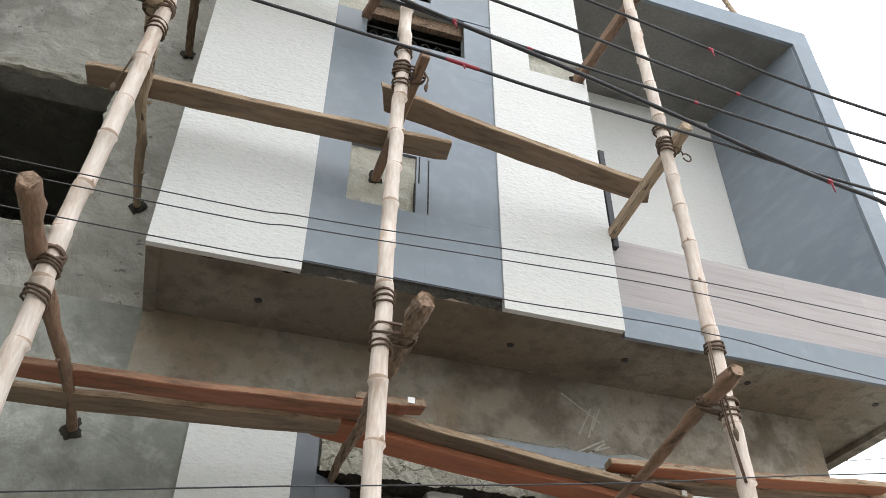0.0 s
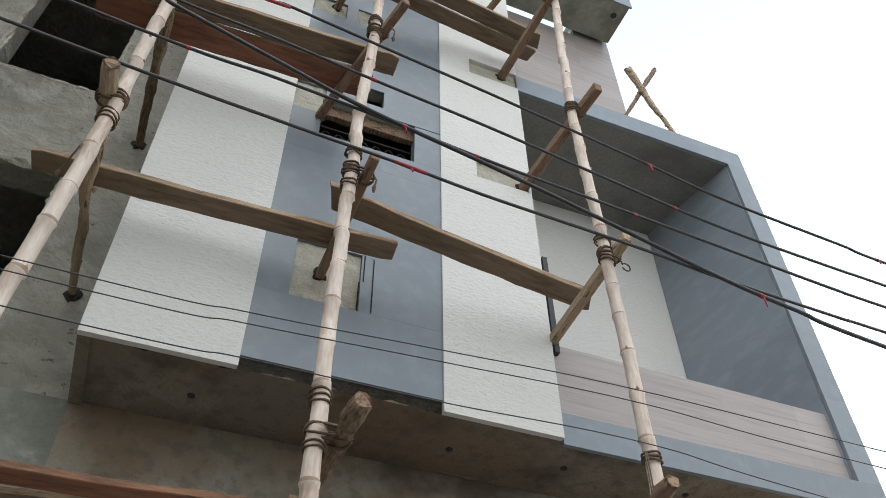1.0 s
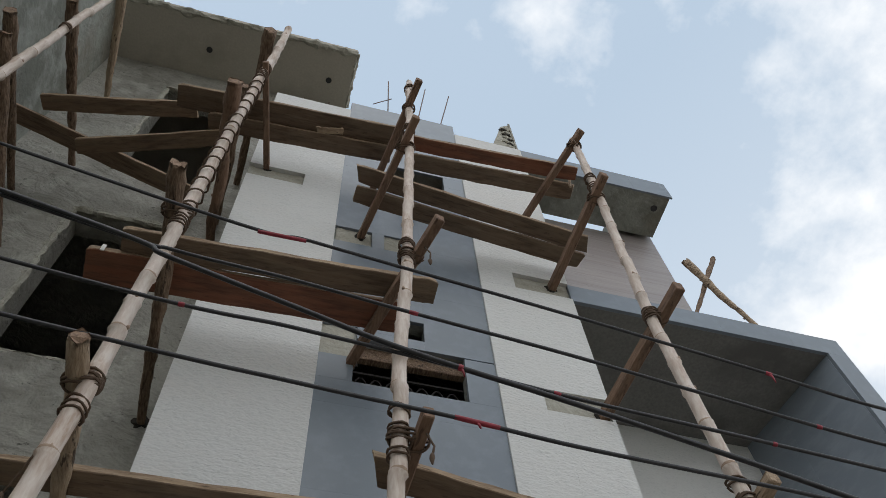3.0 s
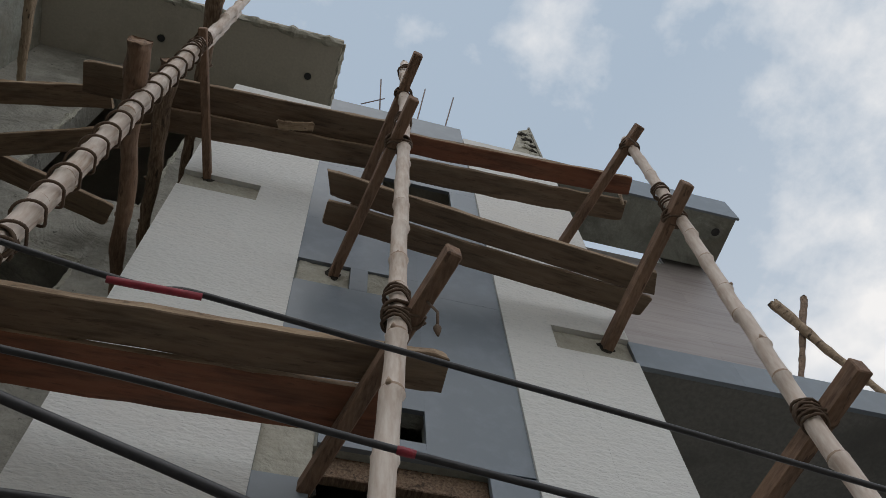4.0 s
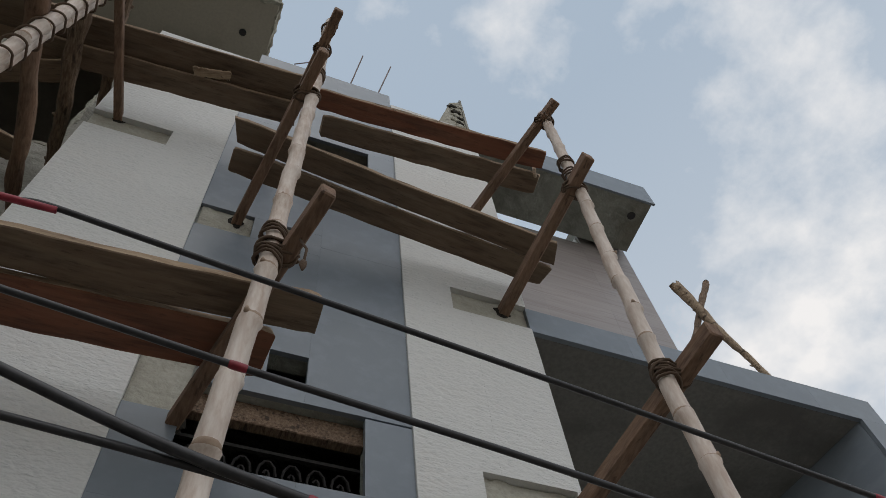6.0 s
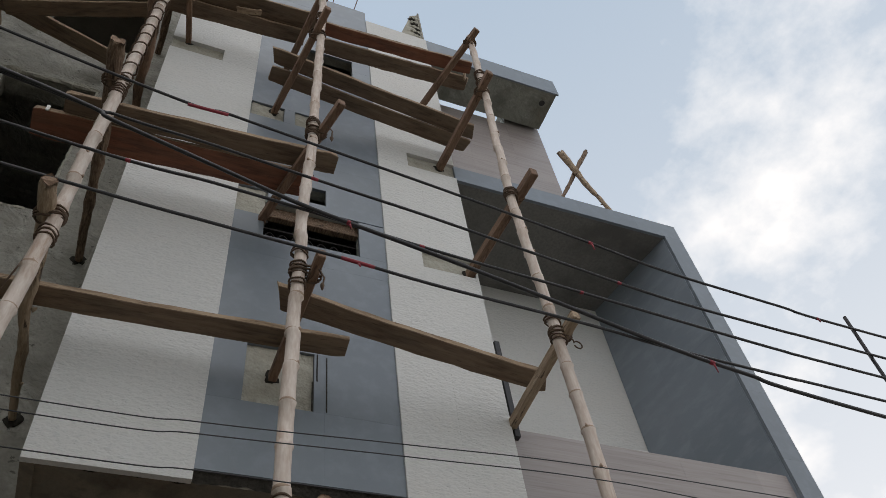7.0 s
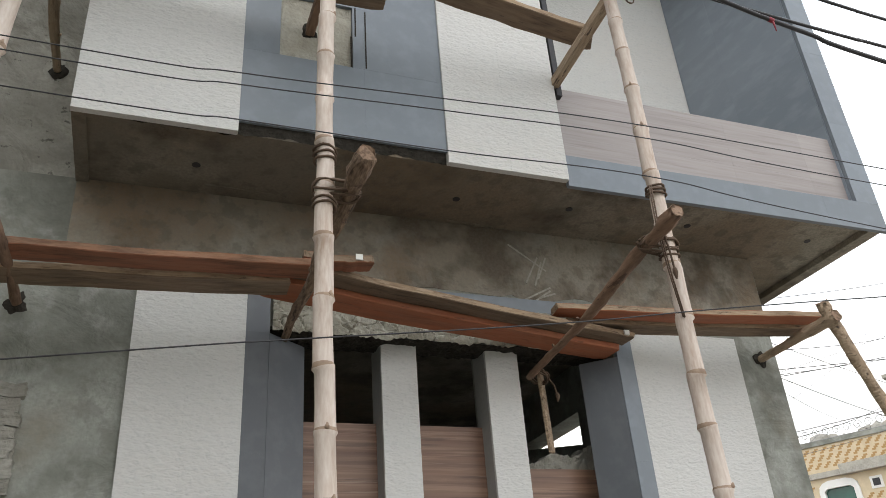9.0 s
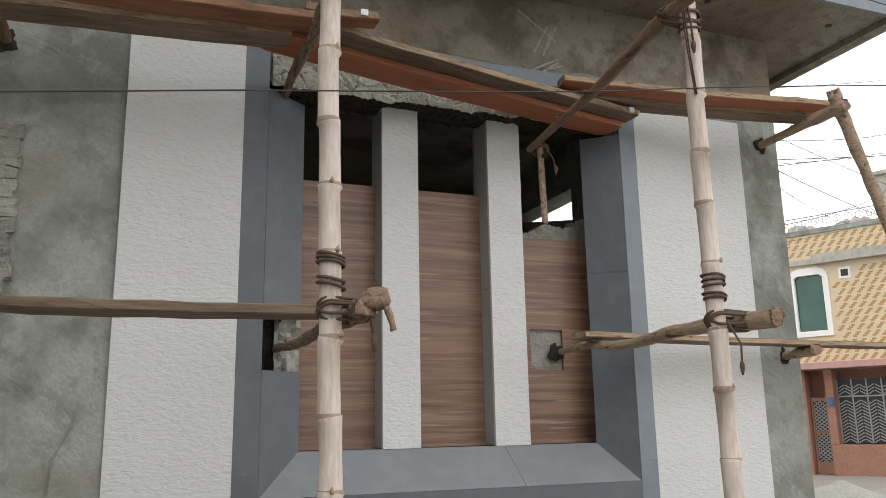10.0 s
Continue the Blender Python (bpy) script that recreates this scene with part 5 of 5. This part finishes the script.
putlog((-0.62, 0.66, 8.26), (-0.57, -0.60, 8.26), 0.045, STICK, KNOTTY, 40)
putlog((-0.58, 0.66, 9.05), (-0.50, -0.85, 9.0), 0.042, STICK, KNOTTY, 41)
standard([(0.0, -1.93, -0.74), (5.0, -1.915, -0.72), (6.98, -1.905, -0.72)], 0.038, 61, "pale bamboo pole standing before the adjoining house", [(3.1, 3, 0.06), (4.5, 3, 0.06)])
upper = standard([(5.3, -1.835, -0.71), (7.2, -1.83, -0.72), (9.3, -1.82, -0.72)], 0.036, 62, "second bamboo cane spliced on before the adjoining house", [(8.2, 3, 0.06)])
for z in (5.6, 6.35, 6.85):
    part("lashing", wrap_mesh((-1.907, -0.72, z), (-1.833, -0.715, z), 0.038, 0.037, (0.1, 0.1, 1), 4, 0.07, 0.006, z), ROPE, upper, "brown rope lashing", smooth=True)
for dx in (-0.052, -0.062):
    solo("rope_end", rope_mesh([(2.01 + dx, -0.76, 3.33), (1.985 + dx, -0.78, 3.1), (2.0 + dx * 0.9, -0.77, 2.9), (2.015 + dx * 0.7, -0.76, 2.72)], 0.0035, False), ROPE, "slack brown rope running down a bamboo pole", "rope", "rope ends", smooth=True)
# a loop of rope at the right pole
ring = [(2.03, -0.765, 4.50), (2.045, -0.775, 4.46)] + [(2.062 + 0.024 * math.sin(t * 0.55), -0.78, 4.425 + 0.026 * math.cos(t * 0.55)) for t in range(-2, 9)]
solo("rope_end", rope_mesh(ring, 0.004, False), ROPE, "loop of brown rope hanging from a lashing", "rope", "rope ends", smooth=True)
# hanging rope ends
for rows in ([(-0.55, -0.70, 4.5), (-0.60, -0.66, 4.3), (-0.63, -0.66, 4.12)], [(0.66, -0.80, 4.55), (0.68, -0.82, 4.47), (0.67, -0.82, 4.41)], [(0.70, -0.80, 5.95), (0.72, -0.83, 5.85), (0.715, -0.83, 5.76)], [(2.02, -0.76, 1.85), (2.05, -0.79, 1.76), (2.045, -0.79, 1.68)], [(0.62, -0.80, 1.86), (0.66, -0.83, 1.80), (0.67, -0.83, 1.74)], [(1.93, -0.80, 3.1), (1.92, -0.83, 2.98), (1.925, -0.83, 2.88)], [(2.02, -0.77, 8.32), (1.99, -0.80, 8.22), (2.0, -0.80, 8.12)], [(0.70, -0.76, 8.7), (0.73, -0.79, 8.62), (0.725, -0.79, 8.55)]):
    solo("rope_end", rope_mesh(rows), ROPE, "frayed brown rope end hanging from a lashing", "rope", "rope ends", smooth=True)

# ---- the house across the side street ----
HOUSE = Matrix(((0.45, 0.893, 0, 17.07), (-0.893, 0.45, 0, 13.87), (0, 0, 1, 0), (0, 0, 0, 1)))   # x along its front, y into it


def hbox(x0, x1, y0, y1, z0, z1, bevel=0.0):
    return box(x0, x1, y0, y1, z0, z1, bevel=bevel, m=HOUSE)


house = thing("house", HOUSE.translation, "two-storey house faced in yellow patterned tiles with terracotta ground floor", "house")
bm = wall_with_holes(bmesh.new(), -8, 9, 0.0, 0.3, 2.885, 6.399, [(-0.02, 0.92, 3.7, 5.35)])
bm.transform(HOUSE)
part("wall", bm, YELLOW, house, "yellow tiled upper wall")
part("ground_wall", hbox(-8, 9, 0.5, 0.7, 0, 2.72), TERRACOTTA, house)
part("cornice", hbox(-8, 0.62, -0.10, 0.0, 5.56, 5.70), STONE, house, "grey moulded cornice")
part("cornice", hbox(0.62, 9, -0.22, 0.0, 5.54, 5.80), STONE, house, "grey moulded cornice")
part("roof", hbox(-8, 9, -0.05, 6.0, 6.4, 6.52), CEMENT, house)
part("awning", hbox(-8, 9, -0.5, 0.49, 2.72, 2.88), PINKROOF, house, "faded pink concrete awning")
part("plinth", hbox(0.55, 9, -0.05, 0.49, 0.0, 0.78), TERRACOTTA, house)
for x in (-0.15, 0.55, 2.6, 5.2):
    part("pillar", hbox(x, x + 0.2, -0.06, 0.49, 0.0 if x < 0.5 else 0.79, 2.71), TERRACOTTA, house)
win = part("window", hbox(0.06, 0.80, 0.05, 0.09, 3.75, 5.3), GREENGLASS, house, "green glass window")
bm = bmesh.new()
for a in ((-0.08, 0.06, -0.06, 0.12, 3.6, 5.2), (0.80, 0.94, -0.06, 0.12, 3.6, 5.2), (0.06, 0.80, -0.06, 0.12, 3.6, 3.75)):
    add_box(bm, *a)
add_prism(bm, [(-0.08, 5.2), (0.06, 5.2), (0.14, 5.27), (0.72, 5.27), (0.80, 5.2), (0.94, 5.2), (0.91, 5.33), (0.82, 5.42), (0.66, 5.47), (0.20, 5.47), (0.04, 5.42), (-0.05, 5.33)], "y", -0.06, 0.12)
bm.transform(HOUSE)
part("frame", bm, WHITEPAINT, win, "white painted surround")
door = part("door", hbox(0.07, 0.52, 0.24, 0.26, 0.02, 1.98), DARKSTEEL, house, "lattice metal door")
bm = bmesh.new()
for a in ((0.07, 0.11, 0.2, 0.24, 0.02, 1.98), (0.48, 0.52, 0.2, 0.24, 0.02, 1.98), (0.11, 0.48, 0.2, 0.24, 0.02, 0.32), (0.11, 0.48, 0.2, 0.24, 1.05, 1.12), (0.11, 0.48, 0.2, 0.24, 1.9, 1.98)):
    add_box(bm, *a, m=HOUSE)
part("frame", bm, TERRACOTTA, door)
for k in range(17):
    for s in (-1, 1):
        m = HOUSE @ Matrix.Translation((0.295, 0.22, 0.36 + k * 0.095)) @ pose(0, 0, 0, 0, 38 * s, 0)
        part("slat", box(-0.22, 0.22, -0.006, 0.006, -0.011, 0.011, m=m), GRILLE, door)
gate = part("grille", hbox(0.76, 2.59, 0.24, 0.26, 0.80, 2.44), DARKSTEEL, house, "grey herringbone steel grille")
for i in range(5):
    part("mullion", hbox(0.76 + i * 0.36, 0.79 + i * 0.36, 0.19, 0.235, 0.80, 2.44), GRILLE, gate)
part("mullion", hbox(0.76, 2.59, 0.185, 0.23, 1.98, 2.02), GRILLE, gate)
for i in range(5):
    for k in range(16):
        x, z = 0.81 + i * 0.36, 0.82 + k * 0.082 + (0.16 if k > 12 else 0)
        for s in (0, 1):
            m = HOUSE @ Matrix.Translation((x + 0.30 * s, 0.2, z)) @ pose(0, 0, 0, 0, (180 + 32) if s else -32, 0)
            part("slat", box(0.0, 0.165, -0.006, 0.006, -0.013, 0.013, m=m), GRILLE, gate)
part("meter_box", hbox(0.62, 0.74, -0.14, -0.06, 1.75, 1.98, 0.01), BLUEBOX, house, "small blue meter box")
part("vent", hbox(1.22, 1.52, -0.03, 0.0, 5.08, 5.38), WHITEPAINT, house)
part("vent_hole", hbox(1.28, 1.46, -0.035, -0.031, 5.14, 5.32), DARKSTEEL, house)
# brown zigzag tiles on the yellow front
bm = bmesh.new()
for r in range(18):
    for c in range(28):
        x, z = -1.09 + c * 0.235 + (r % 2) * 0.118, 2.93 + r * 0.192
        if -0.29 < x < 0.945 and 3.45 < z < 5.48 or 1.01 < x < 1.53 and 4.93 < z < 5.39 or 5.39 < z < 5.80:
            continue
        for a, b in ((0, 0), (1, 0), (1, 1), (2, 1), (2, 2), (3, 2)):
            add_box(bm, x + a * 0.05, x + (a + 1) * 0.05, -0.006, 0, z + b * 0.05, z + (b + 1) * 0.05, m=HOUSE)
tagged(part("tiles", bm, OCHRE, house, "brown zigzag tiles"), kind="stuff")
# rubble and scrolled rail on its roof
rail = thing("roof_rail", HOUSE @ Vector((0, 0, 6.52)), "white scrolled iron rail along the house roof", "railing")
bm = bmesh.new()
for z in (6.56, 6.92):
    add_tube(bm, [HOUSE @ Vector((-4, 0.1, z)), HOUSE @ Vector((4, 0.1, z))], 0.015, 6)
part("bar", bm, GRILLE, rail)
for i in range(24):
    bm = bmesh.new()
    cx = -2.9 + i * 0.28
    add_tube(bm, [HOUSE @ Vector((cx + 0.12 * math.cos(t * 0.5) * (1 - t / 20), 0.1, 6.74 + 0.14 * math.sin(t * 0.5) * (1 - t / 20))) for t in range(18)], 0.012, 5)
    part("scroll", bm, GRILLE, rail)
rnd = random.Random(5)
for i in range(16):
    bm = bmesh.new()
    bmesh.ops.create_icosphere(bm, subdivisions=2, radius=rnd.uniform(0.12, 0.3))
    c = HOUSE @ Vector((-1 + i * 0.24, 0.5 + rnd.uniform(0, 0.6), 6.55))
    for v in bm.verts:
        v.co = v.co * (1 + 0.5 * noise.noise(v.co * 5 + Vector((i, 0, 0)))) + c
    solo("rubble", bm, STONE, "pale lump of rubble on the house roof", "rubble", "roof rubble")
chim = thing("water_tank_stand", HOUSE @ Vector((2.4, 1.0, 6.52)), "pale plastered chimney-like stand on the house roof", "stand")
part("body", hbox(2.2, 2.9, 0.8, 1.5, 6.52, 7.9), STONE, chim)
part("cap", hbox(2.1, 3.0, 0.7, 1.6, 7.9, 8.0), STONE, chim)

# sand heap by the corner
bm = bmesh.new()
bmesh.ops.create_grid(bm, x_segments=40, y_segments=40, size=2.2)
for v in bm.verts:
    r = math.hypot(v.co.x, v.co.y) / 2.2
    h = max(0, 1 - r) ** 1.3 * 0.6 + 0.06 * noise.fractal(v.co * 2.2, 0.8, 2, 4)
    v.co = Vector((v.co.x + 9.6, v.co.y + 6.0, max(-0.05, h if r < 1 else -0.05)))
tagged(link("sand_heap", bm, SAND, True), "heap of grey sand beside the road", "sand heap", kind="stuff")
# thin cables over the side street
rnd = random.Random(12)
for i in range(14):
    a = Vector((rnd.uniform(4.6, 6.5), rnd.uniform(2.0, 5.0), rnd.uniform(2.9, 5.4)))
    b = Vector((rnd.uniform(15, 22), rnd.uniform(7.5, 12.5), rnd.uniform(5.8, 10.5)))
    cable([a, a.lerp(b, 0.5) - Vector((0, 0, rnd.uniform(0.1, 0.6) if i < 13 else rnd.uniform(0.5, 1.3))), b], rnd.uniform(0.003, 0.006), "thin dark cable over the side street", (), "side street cables")
